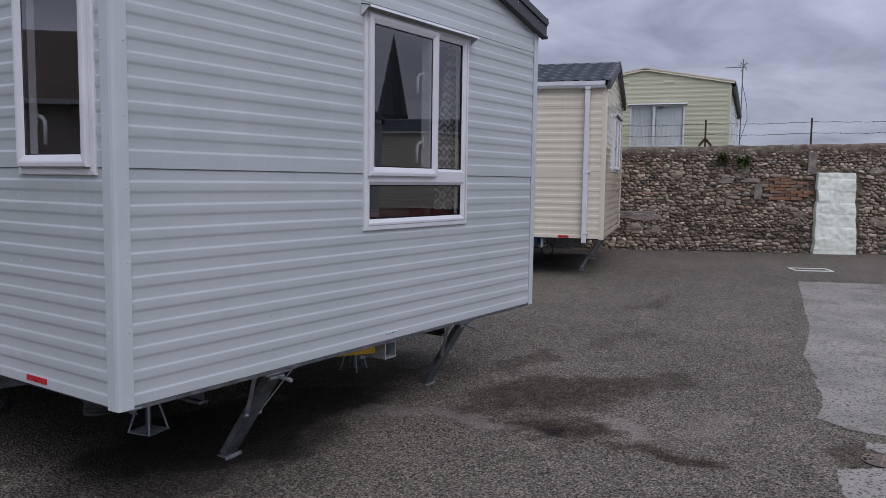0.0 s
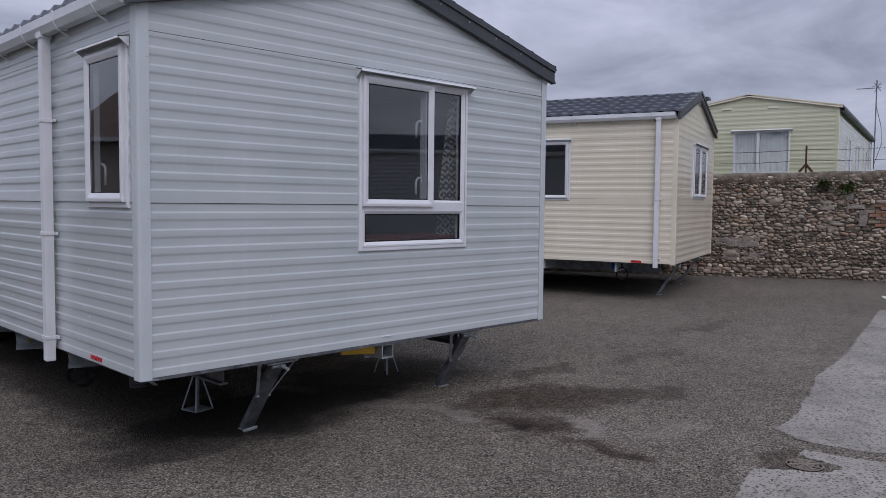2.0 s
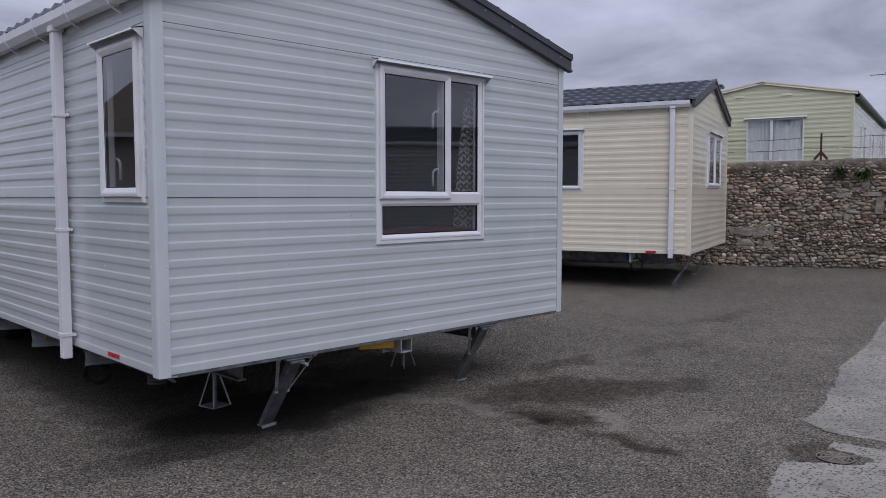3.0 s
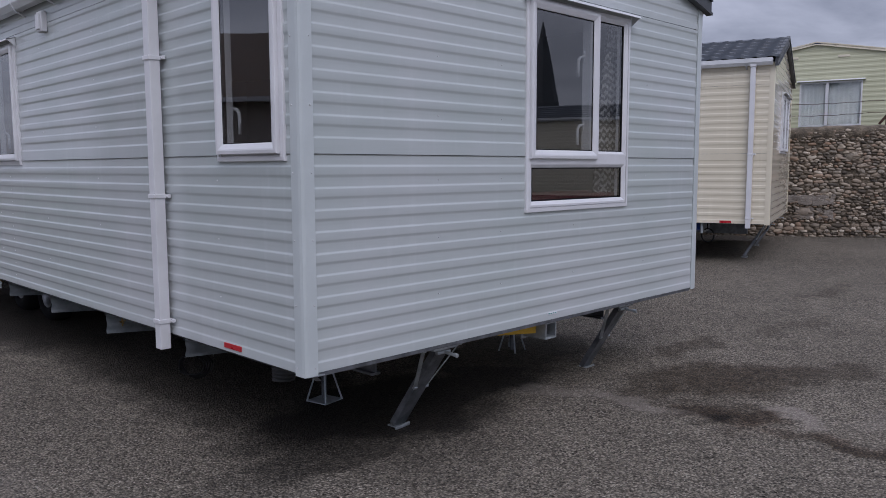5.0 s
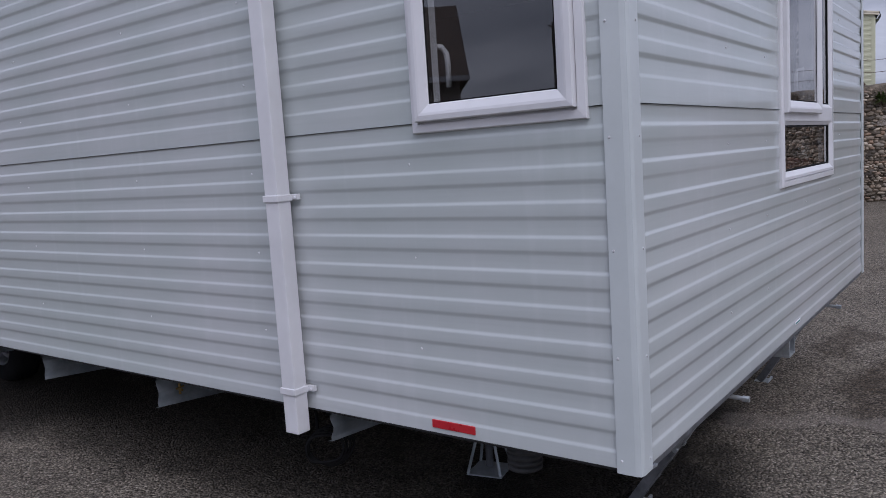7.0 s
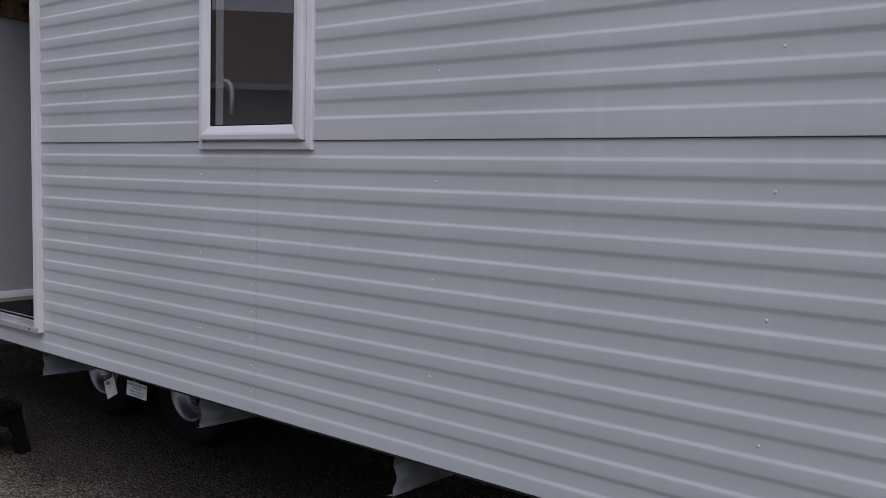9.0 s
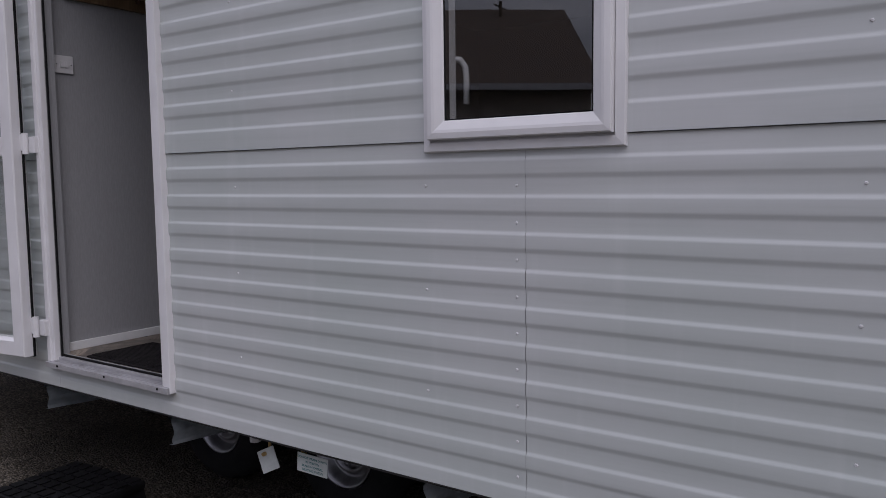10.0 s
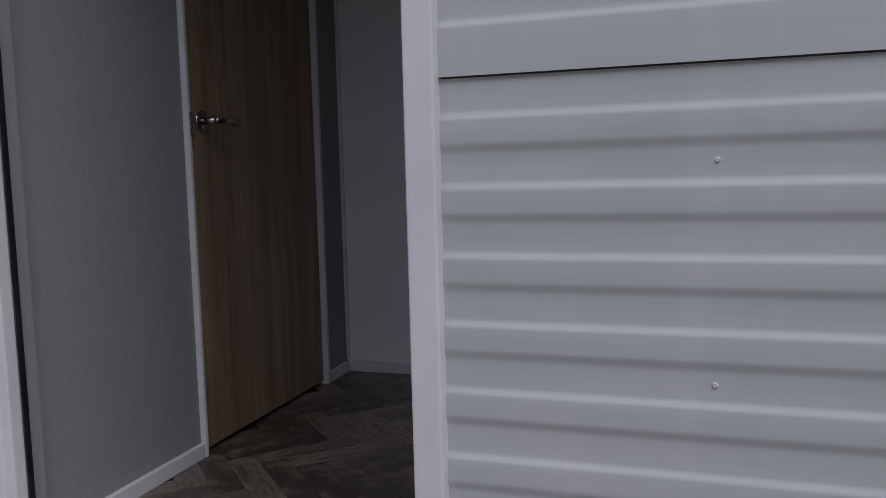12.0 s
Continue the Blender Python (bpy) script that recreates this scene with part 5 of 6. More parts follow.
def ragged_slab(outline, step, amp, seed):
    """A thin slab with a broken edge."""
    pts = []
    for (x0, y0), (x1, y1) in zip(outline, outline[1:] + outline[:1]):
        k = max(1, int(math.hypot(x1 - x0, y1 - y0) / step))
        for i in range(k):
            f = i / k
            x, y = x0 + (x1 - x0) * f, y0 + (y1 - y0) * f
            q = Vector((x * 3.1 + seed, y * 3.1, seed))
            pts.append((x + 0.35 * amp * noise.noise(q) + 0.4 * amp * noise.noise(q * 4) + 0.4 * amp * noise.noise(q * 13), y + 0.35 * amp * noise.noise(q + Vector((7, 3, 1))) + 0.4 * amp * noise.noise(q * 4.3) + 0.4 * amp * noise.noise(q * 12.1)))
    bm = bmesh.new()
    top = [bm.verts.new((x, y, ground_z(x) + 0.006)) for x, y in pts]
    low = [bm.verts.new((x, y, ground_z(x) - 0.02)) for x, y in pts]
    bm.faces.new(top)
    for i in range(len(top)):
        k = (i + 1) % len(top)
        bm.faces.new((top[i], top[k], low[k], low[i]))
    bmesh.ops.triangulate(bm, faces=[f for f in bm.faces if len(f.verts) > 4])
    return bm


for k, outline in enumerate(([(10.4, -0.87), (6.63, -1.62), (5.4, -1.78), (4.47, -2.02), (3.87, -2.15), (3.58, -2.13), (3.42, -2.38), (3.47, -2.7), (3.55, -2.95), (4.2, -9.0), (13.0, -9.0), (11.0, -2.3)],
                             [(3.24, -2.45), (3.28, -2.75), (3.36, -3.0), (4.0, -9.0), (0.0, -9.0), (0.8, -3.0), (2.1, -2.52), (2.66, -2.38), (2.82, -2.58), (2.9, -2.73), (3.06, -2.74), (3.1, -2.6), (3.12, -2.46)])):
    single("pavement", ragged_slab(outline, 0.016, 0.05, 3.3 + k), CONCRETE, "worn pale concrete apron with pitted surface", "pavement", kind="structure")
# drain cover
drain = thing("drain_cover", "round rusty drain grating set in the yard", "drain cover", pose(2.95, -2.575, ground_z(2.95) + 0.003))
# flat black disc that paints the depth dark between the rings
bm = bmesh.new()
rod(bm, (0, 0, -0.02), (0, 0, 0.001), 0.106, 32)
part("pit", bm, RUBBER, drain, "flat black disc painting the dark between the grating rings")
for r in (0.022, 0.05, 0.076, 0.102):
    bm = bmesh.new()
    sweep(bm, [(r * math.cos(2 * math.pi * k / 28), r * math.sin(2 * math.pi * k / 28), 0.003) for k in range(28)], 0.005, 6, True)
    part("ring", bm, DARK_IRON, drain)
for k in range(4):
    t = math.pi * k / 4
    part("spoke", bar(bmesh.new(), (0.1 * math.cos(t), 0.1 * math.sin(t), 0.005 + 0.0004 * k), (-0.1 * math.cos(t), -0.1 * math.sin(t), 0.005 + 0.0004 * k), 0.012, 0.008), DARK_IRON, drain)
# pale outline painted on the asphalt by the wall, built as a thin frame
bm = bmesh.new()
for x0, y0, x1, y1 in ((-0.3, -0.2, 0.3, -0.17), (-0.3, 0.17, 0.3, 0.2), (-0.3, -0.17, -0.27, 0.17), (0.27, -0.17, 0.3, 0.17)):
    block(bm, x0, y0, 0, x1, y1, 0.012, 0.003)
single("inspection_frame", bm, WHITEWASH, "pale rectangular outline painted on the asphalt", "cover", pose(12.05, -0.78, ground_z(12.05) - 0.002, 0, 0, -63))

# ---- green caravan above the wall ----
gm = WALL @ pose(0, 1.75, 0.8, 0, 0, -14) @ pose(-2.93, 0, 0)
gwin = (1.53, 2.72, 1.53, 2.46)
green = caravan("pale green ribbed static caravan behind a stone wall", gm, 3.66, 9.2, 0.56, [1.2], [0.08, 0.09], 2.86, 0.18, GREEN_CLAD,
                [inset(gwin)], [], [(1.8, 2.5, 1.5, 2.4), (4.2, 4.9, 1.5, 2.4), (6.6, 7.3, 1.5, 2.4)], fine_roof=False, trim=GREEN_CLAD, verge=CREAM_CLAD, verge_h=0.07, roofing=CREAM_CLAD, gutters=DARK_STEEL)
bm = bmesh.new()
loft_frame(bm, G, *gwin, FRAME)
gw_ = part("window", bm, PVC, green, "white two-light window with net curtains")
part("mullion", block(bmesh.new(), 2.03, -0.034, gwin[2] + 0.03, 2.09, 0.04, gwin[3] - 0.03, 0.003), PVC, gw_)
pane(G, gwin[0] + 0.034, 2.03, gwin[2] + 0.034, gwin[3] - 0.034, 0.005, gw_, FROST)
pane(G, 2.09, gwin[1] - 0.034, gwin[2] + 0.034, gwin[3] - 0.034, 0.005, gw_, FROST)
hood(G, gwin[0] - 0.03, gwin[1] + 0.03, gwin[3] + 0.02, gw_, PVC)
for x0, x1 in ((1.5, 2.02), (2.1, 2.75)):
    bm = bmesh.new()
    line = []
    for i in range(41):
        x = x0 + (x1 - x0) * i / 40
        y = 0.035 + 0.012 * math.sin(i * 1.1)
        line.append((bm.verts.new((x, y, 1.5)), bm.verts.new((x, y, 2.5))))
    for a, b in zip(line, line[1:]):
        bm.faces.new((a[0], b[0], b[1], a[1]))
    bmesh.ops.solidify(bm, geom=bm.faces[:], thickness=0.003)
    part("net_curtain", bm, NET, green, "white net curtain", True)
for x in (1.37, 2.35):
    z = 2.86 + 0.18 * (1.83 - abs(x - 1.83)) - 0.12
    part("vent_cover", block(bmesh.new(), x - 0.11, -0.03, z - 0.025, x + 0.11, -0.008, z + 0.02, 0.004), CREAM_CLAD, green, "cream strip vent")
R_ = Face("right", 3.66)
for a0 in (1.8, 4.2, 6.6):
    small_window(R_, a0, a0 + 0.7, 1.5, 2.4, green, False, hooded=False)
for x in (0.5, 3.1):
    for y in (0.6, 3.0, 6.0, 8.6):
        part("support_block", block(bmesh.new(), x - 0.2, y - 0.2, 0.06, x + 0.2, y + 0.2, 0.548, 0.01), CONCRETE, green, "concrete support block")
aer = thing("television_aerial", "thin metal television aerial on a pole", "aerial", gm @ pose(3.74, 9.25, 0.0))
bm = bmesh.new()
rod(bm, (0, 0, 2.0), (0, 0, 4.75), 0.018, 8)
part("pole", bm, DARK_STEEL, aer)
bm = bmesh.new()
rod(bm, (-0.55, 0, 4.5), (0.12, 0.0, 4.5), 0.011, 6)
for k in range(8):
    x = -0.52 + 0.075 * k
    rod(bm, (x, -0.12, 4.5), (x, 0.12, 4.5), 0.006, 6)
rod(bm, (-0.06, 0, 4.36), (0.1, 0, 4.66), 0.01, 6)
rod(bm, (-0.14, 0.1, 4.56), (0.16, -0.1, 4.6), 0.009, 6)
rod(bm, (-0.08, 0, 4.66), (0.12, 0, 4.4), 0.01, 6)
part("antenna", bm, DARK_STEEL, aer)
bm = bmesh.new()
sweep(bm, [(0.02, 0, 3.9), (0.16, 0.02, 3.3), (0.2, 0.02, 2.8), (0.05, 0.02, 2.3), (0.0, 0, 2.1)], 0.008, 6)
part("aerial_lead", bm, RUBBER, aer)

# ---- trees, poles and buildings on the other sides of the yard ----
def tree(m, height, spread, seed):
    rnd = random.Random(seed)
    ob = thing("tree", "dark leafy tree at the yard edge", "tree", m, "yard edge trees")
    bm = bmesh.new()
    rod(bm, (0, 0, 0), (0.05, 0, height * 0.45), 0.13, 8, 0.08)
    limbs = []
    for k in range(7):
        t = 2 * math.pi * k / 7 + rnd.random()
        a = Vector((0.04, 0, height * (0.25 + 0.03 * k)))
        b = Vector((math.cos(t) * spread * 0.6, math.sin(t) * spread * 0.6, height * (0.5 + 0.4 * rnd.random())))
        rod(bm, a, b, 0.05, 6, 0.015)
        limbs.append((a, b))
    part("trunk", bm, BARK, ob)
    verts, faces = [], []
    for k in range(46):
        a, b = limbs[k % 7]
        c = a + (b - a) * (0.5 + 0.6 * rnd.random()) + Vector((rnd.gauss(0, 0.25), rnd.gauss(0, 0.25), rnd.gauss(0, 0.3))) * spread
        c.z = max(c.z, height * 0.18)
        r = spread * (0.18 + 0.16 * rnd.random())
        for q in range(60):
            p = c + Vector((rnd.gauss(0, r * 0.6), rnd.gauss(0, r * 0.6), rnd.gauss(0, r * 0.6)))
            d1 = Vector((rnd.uniform(-1, 1), rnd.uniform(-1, 1), rnd.uniform(-1, 1))).normalized() * 0.09
            d2 = Vector((rnd.uniform(-1, 1), rnd.uniform(-1, 1), rnd.uniform(-1, 1))).normalized() * 0.06
            n0 = len(verts)
            verts += [p - d1, p + d2, p + d1, p - d2]
            faces.append((n0, n0 + 1, n0 + 2, n0 + 3))
    me = bpy.data.meshes.new("crown")
    me.from_pydata(verts, [], faces)
    me.materials.append(TREE_LEAF)
    cr = new("crown", me)
    cr.parent = ob


for k, (x, y, h, s) in enumerate(((-25.0, 5.2, 4.2, 1.5), (-24.0, 7.4, 3.6, 1.3), (-27.0, 2.8, 3.4, 1.4), (-22.5, 6.2, 4.8, 1.3), (-26.0, -0.5, 3.2, 1.6))):
    tree(pose(x, y, 0, 0, 0, 40 * k), h, s, 20 + k)
for x, y, h in ((-19.0, 10.3, 5.2), (-24.5, 3.6, 4.4), (-14.5, 12.5, 5.6)):
    bm = bmesh.new()
    rod(bm, (0, 0, 0), (0.05, 0, h), 0.07, 8, 0.045)
    rod(bm, (-0.25, 0, h - 0.15), (0.35, 0, h - 0.12), 0.02, 6)
    single("utility_pole", bm, BARK, "bare wooden utility pole", "pole", pose(x, y, 0), "utility poles")


def bungalow(m, w, d, eave, ridge, label):
    ob = thing("bungalow", label, "house", m)
    part("wall", block(bmesh.new(), 0, 0, 0, w, d, eave), BROWN_WALL, ob)
    part("roof", prism(bmesh.new(), [(-0.35, eave - 0.05), (d / 2, ridge), (d + 0.35, eave - 0.05)], "x", -0.2, w + 0.2), BROWN_ROOF, ob)
    part("fascia", block(bmesh.new(), -0.2, -0.42, eave - 0.1, w + 0.2, -0.36, eave + 0.02), ALLOY, ob, "grey eaves board")
    return ob


bungalow(pose(-12.9, 9.5, 0, 0, 0, 52), 10.9, 7.0, 3.25, 5.5, "brown pebbledashed bungalow with white eaves")
church = thing("church", "grey stone church with a slate spire", "church", pose(57.0, -43.0, 0.4, 0, 0, -38))
part("nave", prism(bmesh.new(), [(-5, 0), (5, 0), (5, 4.5), (0, 8.0), (-5, 4.5)], "x", 2.0, 20.0), SPIRE, church)
part("tower", block(bmesh.new(), -1.5, -1.5, 0, 1.5, 1.5, 7.05), SPIRE, church)
bm = bmesh.new()
bmesh.ops.create_cone(bm, cap_ends=True, segments=8, radius1=1.5, radius2=0.02, depth=7.6, matrix=Matrix.Translation((0, 0, 10.8)))
part("spire", bm, SPIRE, church, "dark slate spire")
far1 = caravan("cream static caravan across the yard", pose(21.5, -9.5, 0.1, 0, 0, 160), 3.66, 9.0, 0.56, [1.56], [0.08, 0.1], 2.8, 0.25, CREAM_CLAD, [], [], [], fine_roof=False)
far2 = caravan("grey static caravan across the yard", pose(14.5, -11.2, 0.1, 0, 0, 130), 3.66, 9.0, 0.56, [1.56], [0.08, 0.1], 2.7, 0.25, GREY_CLAD, [], [], [], fine_roof=False)
for m_ in (far1, far2):
    for x in (0.5, 3.1):
        for y in (0.5, 3.0, 6.0, 8.5):
            part("support_block", block(bmesh.new(), x - 0.2, y - 0.2, -0.1, x + 0.2, y + 0.2, 0.548, 0.01), CONCRETE, m_, "concrete support block")

# ---- hall floor planks ----
bm = bmesh.new()
block(bm, -0.14, -0.035, 0.0, 0.14, 0.035, 0.006, 0.0008)
pl_me = bpy.data.meshes.new("plank")
bm.to_mesh(pl_me); bm.free()
pl_me.materials.append(PLANK)
pl = 0.28
pw = 0.07
for i in range(-20, 21):
    for j in range(-14, 15):
        for k in (0, 1):
            # herringbone lattice at 45 degrees to the walls
            bx, by = i * pw + j * pl, i * pw - j * pl
            px, py = (bx + pl / 2, by + pw / 2) if k == 0 else (bx + pw / 2, by + pw + pl / 2)
            c, s = math.cos(radians(45)), math.sin(radians(45))
            X, Y = 0.85 + px * c - py * s, 5.9 + px * s + py * c
            if not (-0.06 < X < 1.65 and 5.3 < Y < 6.5):
                continue
            m_ = pose(X, Y, FZ - 0.0065 + 0.0001 * ((i * 3 + j * 5 + k) % 5), 0, 0, 45 + 90 * k)
            me = pl_me
            if X < 0.16:
                bm = bmesh.new()
                bm.from_mesh(pl_me)
                co = m_.inverted() @ Vector((0.029, Y, FZ))
                no = m_.inverted().to_3x3() @ Vector((-1, 0, 0))
                cut = bmesh.ops.bisect_plane(bm, geom=bm.verts[:] + bm.edges[:] + bm.faces[:], plane_co=co, plane_no=no, clear_outer=True)
                if not bm.verts:
                    bm.free()
                    continue
                bmesh.ops.holes_fill(bm, edges=[e for e in cut["geom_cut"] if isinstance(e, bmesh.types.BMEdge)])
                me = bpy.data.meshes.new("plank")
                bm.to_mesh(me)
                bm.free()
                me.materials.append(PLANK)
            ob = new("plank", me)
            ob.parent = fl
            ob.matrix_basis = m_

# ---- the cobble wall ----
def top_z(s):
    return 2.22 + 0.024 * (s + 1.8)


bm = bmesh.new()
ss = [-30, -14] + [-8 + 0.5 * k for k in range(41)] + [18, 30]
front = []
for s in ss:
    p = WALL @ Vector((s, 0, 0))
    h = min(max(top_z(s), 2.1), 2.5) + 0.03 * noise.noise(Vector((s * 1.7, 0, 0)))
    z = ground_z(p.x) - 0.1
    front.append([bm.verts.new((s, y, q)) for y, q in ((0.03, z), (0.03, h - 0.05), (0.08, h), (0.36, h), (0.42, h - 0.05), (0.42, z))])
for a, b in zip(front, front[1:]):
    for i in range(5):
        bm.faces.new((a[i], b[i], b[i + 1], a[i + 1]))
bm.faces.new(front[0]); bm.faces.new(front[-1][::-1])
wall = single("wall_east", bm, MORTAR, "old cobblestone boundary wall with crumbling mortar", "wall", WALL, kind="structure")

rnd = random.Random(7)
shapes = []
for k in range(18):
    bm = bmesh.new()
    bmesh.ops.create_icosphere(bm, subdivisions=2 if k < 8 else 1, radius=1.0)
    q = Vector((k * 5.3, k * 2.1, 0))
    for v in bm.verts:
        d = 1 + 0.34 * noise.noise(v.co * 1.2 + q) + 0.16 * noise.noise(v.co * 2.9 + q)
        c = v.co * d
        # beach stone with a flattish face
        v.co = Vector((math.copysign(abs(c.x) ** 0.75, c.x), math.copysign(abs(c.y) ** 0.6, c.y) * (0.85 + 0.25 * noise.noise(v.co * 1.6 + q * 2)), math.copysign(abs(c.z) ** 0.75, c.z)))
    bmesh.ops.delete(bm, geom=[v for v in bm.verts if v.co.y > 0.6], context="VERTS")
    for f in bm.faces:
        f.smooth = k % 3 != 0
    me = bpy.data.meshes.new("cobble")
    bm.to_mesh(me); bm.free()
    me.materials.append(COBBLE)
    shapes.append(me)


def in_patch(s, z):
    if 2.02 < s < 2.9 and z < 1.80:
        return True
    if 0.9 < s < 2.0 and 1.22 < z < 1.66:
        return True
    return False


spots = []
z = 0.02
while z < 2.3:
    h = 0.036 + 0.036 * rnd.random() if z > 0.3 else 0.045 + 0.04 * rnd.random()
    s = -3.4 + 0.1 * rnd.random()
    while s < 6.4:
        w = h * (1.1 + 1.7 * rnd.random() ** 1.4)
        if rnd.random() < 0.05:
            w *= 1.6
        p = WALL @ Vector((s, 0, 0))
        zc = ground_z(p.x) + z + 0.07 * noise.noise(Vector((s * 0.9, z * 1.5, 3))) + 0.016 * rnd.uniform(-1, 1)
        if zc + h / 2 < top_z(s) - 0.05 and not in_patch(s + w / 2, zc) and rnd.random() < 0.96:
            spots.append((s + w / 2, zc, w * 0.53, h * (0.46 + 0.2 * rnd.random()), rnd.randrange(18), rnd.uniform(-15, 15)))
        s += w + 0.002 + 0.008 * rnd.random()
    z += h * 0.9
# large facing stones
for k in range(16):
    spots.append((rnd.uniform(-2.6, 4.0), rnd.uniform(0.5, 1.9), rnd.uniform(0.13, 0.22), rnd.uniform(0.07, 0.11), rnd.randrange(18), rnd.uniform(-8, 8)))
spots = [q for q in spots if not in_patch(q[0], q[1])]
near = [q for q in spots if -1.2 < q[0] < 1.9 and q[1] < 1.75][:300]
chosen = set(map(id, near))
verts, faces = [], []
for q in spots:
    s, zc, a, b, k, tilt = q
    m = pose(s, 0.045, zc, 0, tilt, 0) @ Matrix.Diagonal((a, 0.05 + 0.014 * ((k * 7) % 3), b, 1))
    if id(q) in chosen:
        ob = new("cobble", shapes[k])
        ob.parent = wall
        ob.matrix_basis = m
    else:
        n0 = len(verts)
        me = shapes[k]
        verts += [m @ v.co for v in me.vertices]
        faces += [tuple(n0 + i for i in p.vertices) for p in me.polygons]
me = bpy.data.meshes.new("cobbles")
me.from_pydata(verts, [], faces)
me.materials.append(COBBLE)
for p in me.polygons:
    p.use_smooth = True
rest = new("cobbles", me)
rest.parent = wall
tagged(rest, "rounded beach cobbles bedded in mortar", kind="stuff")

# brick repair
bm = bmesh.new()
block(bm, -0.103, -0.05, -0.029, 0.103, 0.05, 0.029, 0.009)
bk = bpy.data.meshes.new("brick")
bm.to_mesh(bk); bm.free()
bk.materials.append(BRICK)
for r in range(8):
    for c in range(6):
        s = 1.06 + 0.214 * c + (0.107 if r % 2 else 0) + 0.02 * rnd.uniform(-1, 1)
        if s < 1.06 or s > 2.0 or (r == 0 and c > 3) or (r >= 5 and (c < 1 or rnd.random() < 0.3)) or rnd.random() < 0.06:
            continue
        ob = new("brick", bk)
        ob.parent = wall
        ob.matrix_basis = pose(s + 0.006 * rnd.uniform(-1, 1), 0.035 + 0.012 * rnd.random(), 1.25 + 0.062 * r + 0.005 * rnd.uniform(-1, 1), rnd.uniform(-3, 3), rnd.uniform(-3, 3), rnd.uniform(-4, 4))

# pale squared stones beside the bricks
for s, z, a, b in ((0.97, 1.38, 0.07, 0.15), (0.83, 1.6, 0.15, 0.04), (0.42, 1.15, 0.05, 0.06), (0.34, 1.58, 0.13, 0.045), (1.97, 1.97, 0.075, 0.2), (0.72, 1.82, 0.07, 0.1)):
    bm = bmesh.new()
    block(bm, -a, -0.05, -b, a, 0.06, b, 0.0)
    bmesh.ops.subdivide_edges(bm, edges=bm.edges[:], cuts=2, use_grid_fill=True)
    for v in bm.verts:
        v.co += 0.022 * noise.noise_vector(v.co * 9 + Vector((s, z, 0)))
    o_ = part("facing_stone", bm, FACING, wall, "pale squared facing stone")
    o_.matrix_basis = pose(s, 0.03, z, 0, 4 * noise.noise(Vector((s * 9, z, 0))), 0)
for s, z, a, b in ((-1.46, 0.88, 0.22, 0.08), (-1.05, 0.87, 0.17, 0.085), (-1.42, 0.59, 0.17, 0.11), (-1.06, 0.58, 0.16, 0.1)):
    bm = bmesh.new()
    block(bm, -a, -0.06, -b, a, 0.06, b, 0.0)
    bmesh.ops.subdivide_edges(bm, edges=bm.edges[:], cuts=3, use_grid_fill=True)
    for v in bm.verts:
        v.co += Vector((0.09, 0.03, 0.06)) * noise.noise(v.co * 5 + Vector((s * 3, z * 3, 3))) + 0.015 * noise.noise_vector(v.co * 21 + Vector((s, z, 5)))
    o_ = part("facing_stone", bm, FACING, wall, "rough squared facing stone")
    o_.matrix_basis = pose(s, 0.052, z)

# coping mortar, lumpy
bm = bmesh.new()
line = []
for k in range(401):
    s = -8 + 0.06 * k
    q = Vector((s * 2.3, 5, 0))
    h = top_z(s) + 0.018 * noise.noise(Vector((s * 1.7, 0, 0))) + 0.016 * noise.noise(q * 3)
    def lump(i):
        return 0.045 * noise.noise(Vector((s * 3.3, i * 1.7, 2))) + 0.025 * noise.noise(Vector((s * 9.1, i * 3.1, 7)))
    line.append([bm.verts.new((s, y, zz_)) for y, zz_ in ((0.05, h - 0.26 + 1.5 * lump(0)), (0.0 + lump(1), h - 0.19 + lump(2)), (-0.005 + lump(3), h - 0.1), (0.0 + lump(4), h - 0.03), (0.07, h + 0.01 + 0.3 * lump(5)), (0.46, h - 0.06))])
for a, b in zip(line, line[1:]):
    for i in range(5):
        bm.faces.new((a[i], b[i], b[i + 1], a[i + 1]))
part("coping", bm, MORTAR, wall, "rough dark mortar coping", True)

# whitewashed pier against the wall
bm = bmesh.new()
nz, nx = 56, 22
front = {}
for i in range(nx + 1):
    for j in range(nz + 1):
        f = j / nz
        s0, s1 = 2.06 - 0.03 * (1 - f), 2.74 + 0.1 * (1 - f)
        s = s0 + (s1 - s0) * i / nx
        zc = 0.12 + 1.65 * f
        q = Vector((s * 4, zc * 4, 1.5))
        row = zc / 0.235 + 0.25 * noise.noise(Vector((s * 2.5, 3, 0)))
        course = 0.012 * abs(math.sin(row * math.pi)) ** 0.18
        stone = 0.016 * noise.noise(Vector((s * 2.2 + 7 * math.floor(row), math.floor(row) * 3.7, 0)))
        edge = 0.0
        if i in (0, nx):
            edge = 0.035 * noise.noise(Vector((math.floor(row) * 5.3, i, 2))) + 0.02 * noise.noise(q * 1.7)
        front[i, j] = bm.verts.new((s + edge, -0.1 - course - stone - 0.018 * noise.noise(q) - 0.012 * noise.noise(q * 3.1) - 0.04 * (1 - f), zc + (0.03 * noise.noise(q * 0.8) if j == nz else 0)))
for i in range(nx):
    for j in range(nz):
        bm.faces.new((front[i, j], front[i + 1, j], front[i + 1, j + 1], front[i, j + 1]))
rim_ = [front[i, 0] for i in range(nx + 1)] + [front[nx, j] for j in range(1, nz + 1)] + [front[i, nz] for i in range(nx - 1, -1, -1)] + [front[0, j] for j in range(nz - 1, 0, -1)]
bk2 = [bm.verts.new((v.co.x, 0.06, v.co.z)) for v in rim_]
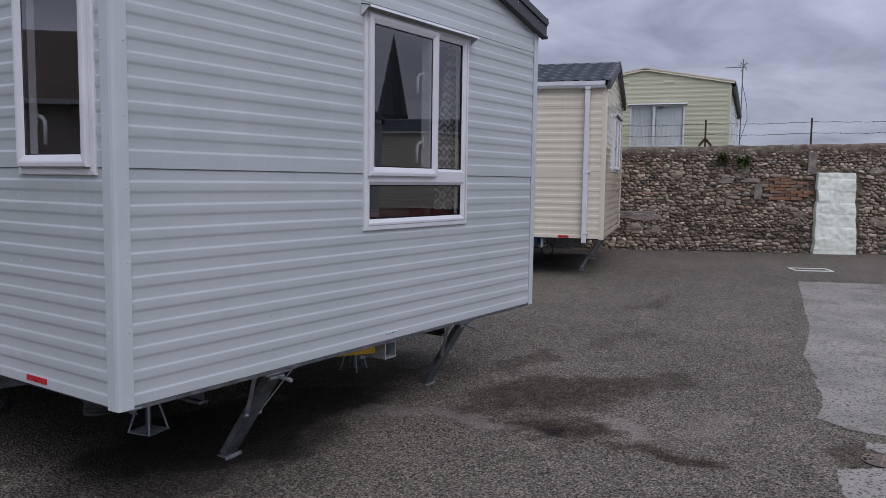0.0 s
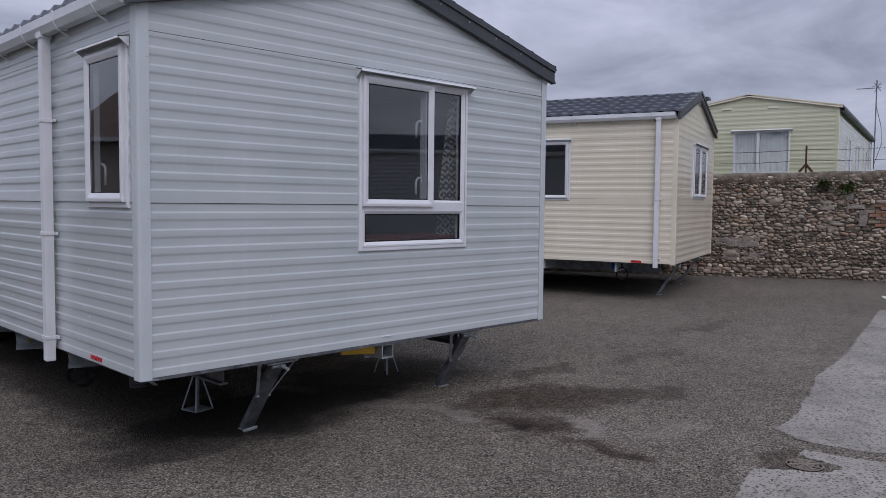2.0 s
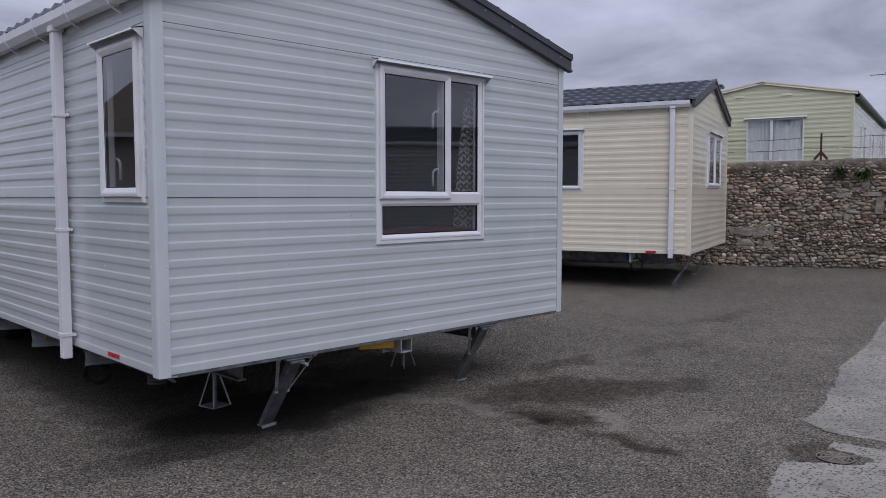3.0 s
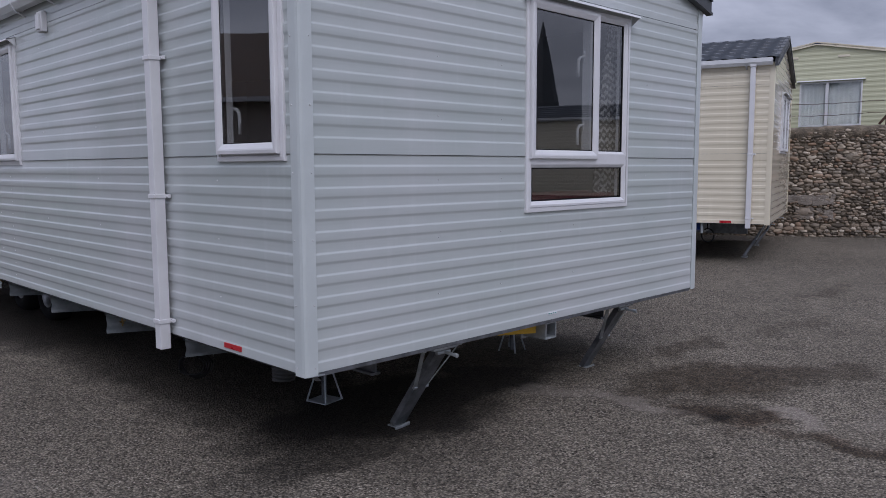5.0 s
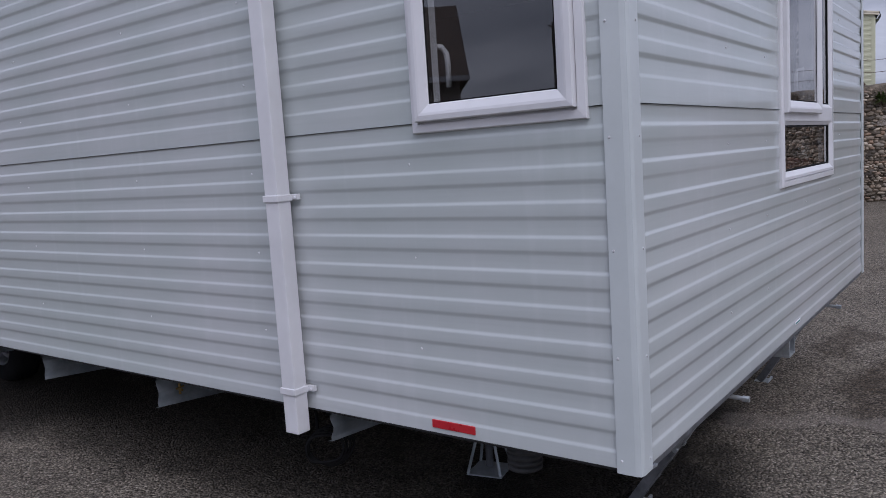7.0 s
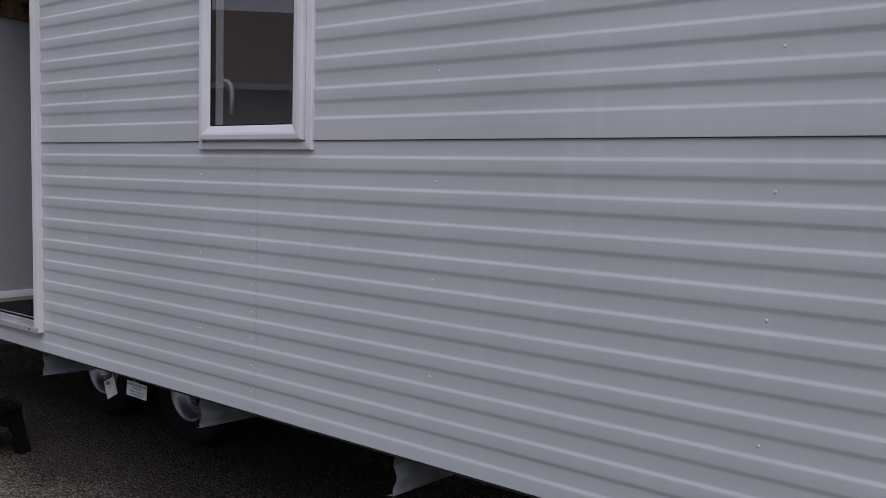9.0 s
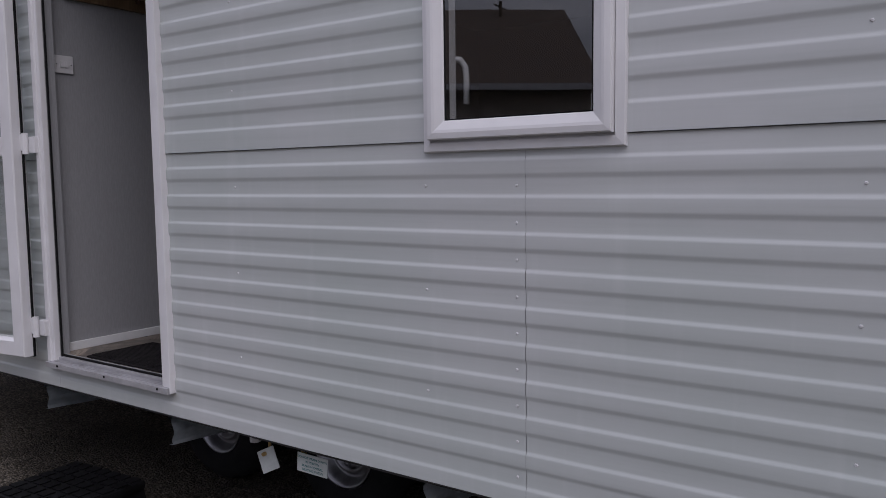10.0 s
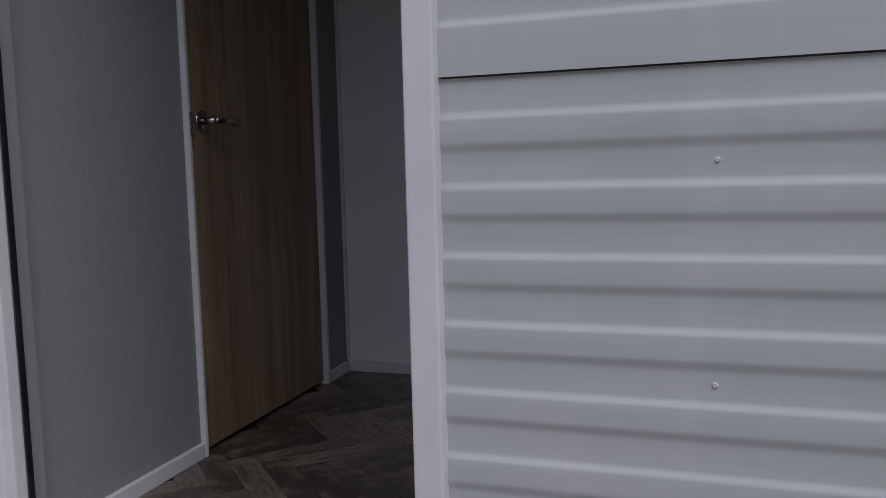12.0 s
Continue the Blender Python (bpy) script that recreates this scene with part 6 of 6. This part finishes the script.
for i in range(len(rim_)):
    k = (i + 1) % len(rim_)
    bm.faces.new((rim_[i], rim_[k], bk2[k], bk2[i]))
single("whitewashed_pier", bm, WHITEWASH, "whitewashed rough stone pier against the cobble wall", "pier", WALL)

# posts and barbed wire on the wall
def wire_post(s, foot):
    h = top_z(s)
    ob = thing("fence_post", "rusty angle-iron fence post on the wall", "fence post", WALL @ pose(s, 0.2, h + 0.02), "wall fence posts")
    bm = bmesh.new()
    block(bm, -0.018, -0.003, -0.05, 0.018, 0.003, 0.52, 0.001)
    block(bm, 0.012, -0.003, -0.05, 0.018, 0.03, 0.52, 0.001)
    part("upright", bm, RUST, ob)
    if foot:
        bm = bmesh.new()
        bar(bm, (0, 0, 0.15), (-0.12, 0.0, 0.0), 0.03, 0.045)
        bar(bm, (0, 0, 0.15), (0.12, 0.0, 0.0), 0.03, 0.045)
        part("foot_bracket", bm, RUST, ob)


for s, foot in ((-4.2, False), (-2.1, False), (-0.05, True), (1.98, False), (4.05, False), (6.1, False)):
    wire_post(s, foot)
for zoff in (0.22, 0.44):
    bm = bmesh.new()
    pts = []
    for k in range(121):
        s = -6 + 0.12 * k
        sag = 0.02 * math.sin((s + 0.05) / 2.05 * math.pi) ** 2
        pts.append((s, 0.19, top_z(s) + 0.02 + zoff - sag + 0.006 * math.sin(k * 1.9)))
    sweep(bm, pts, 0.0045, 5)
    for k in range(0, 120):
        p = Vector(pts[k])
        rod(bm, p + Vector((0, -0.02, -0.016)), p + Vector((0.008, 0.02, 0.016)), 0.0026, 4)
    single("barbed_wire", bm, RUST, "rusty barbed wire strung between wall posts", "wire", WALL, "barbed wires")

# weeds rooted in the wall
def weed(s, z, k):
    rr = random.Random(k)
    bm = bmesh.new()
    for q in range(44):
        a, e = rr.uniform(0, math.pi), rr.uniform(-0.3, 1.2)
        ln = rr.uniform(0.1, 0.26)
        d = Vector((math.cos(a), -abs(math.sin(a)) * 0.8, e)).normalized()
        t = d.cross(Vector((0, 0, 1))).normalized() * 0.018
        b0 = Vector((rr.uniform(-0.05, 0.05), 0, rr.uniform(-0.03, 0.03)))
        tip = b0 + d * ln - Vector((0, 0, ln * 0.25))
        midp = b0 + d * ln * 0.55
        v = [bm.verts.new(p) for p in (b0, midp + t, tip, midp - t)]
        bm.faces.new(v)
    bmesh.ops.solidify(bm, geom=bm.faces[:], thickness=0.001)
    single("weed", bm, LEAF, "small green weed growing from the wall", "plant", WALL @ pose(s, -0.02, z), "wall weeds")


weed(0.28, 2.0, 1)
weed(0.64, 1.93, 2)
weed(0.72, 1.97, 3)
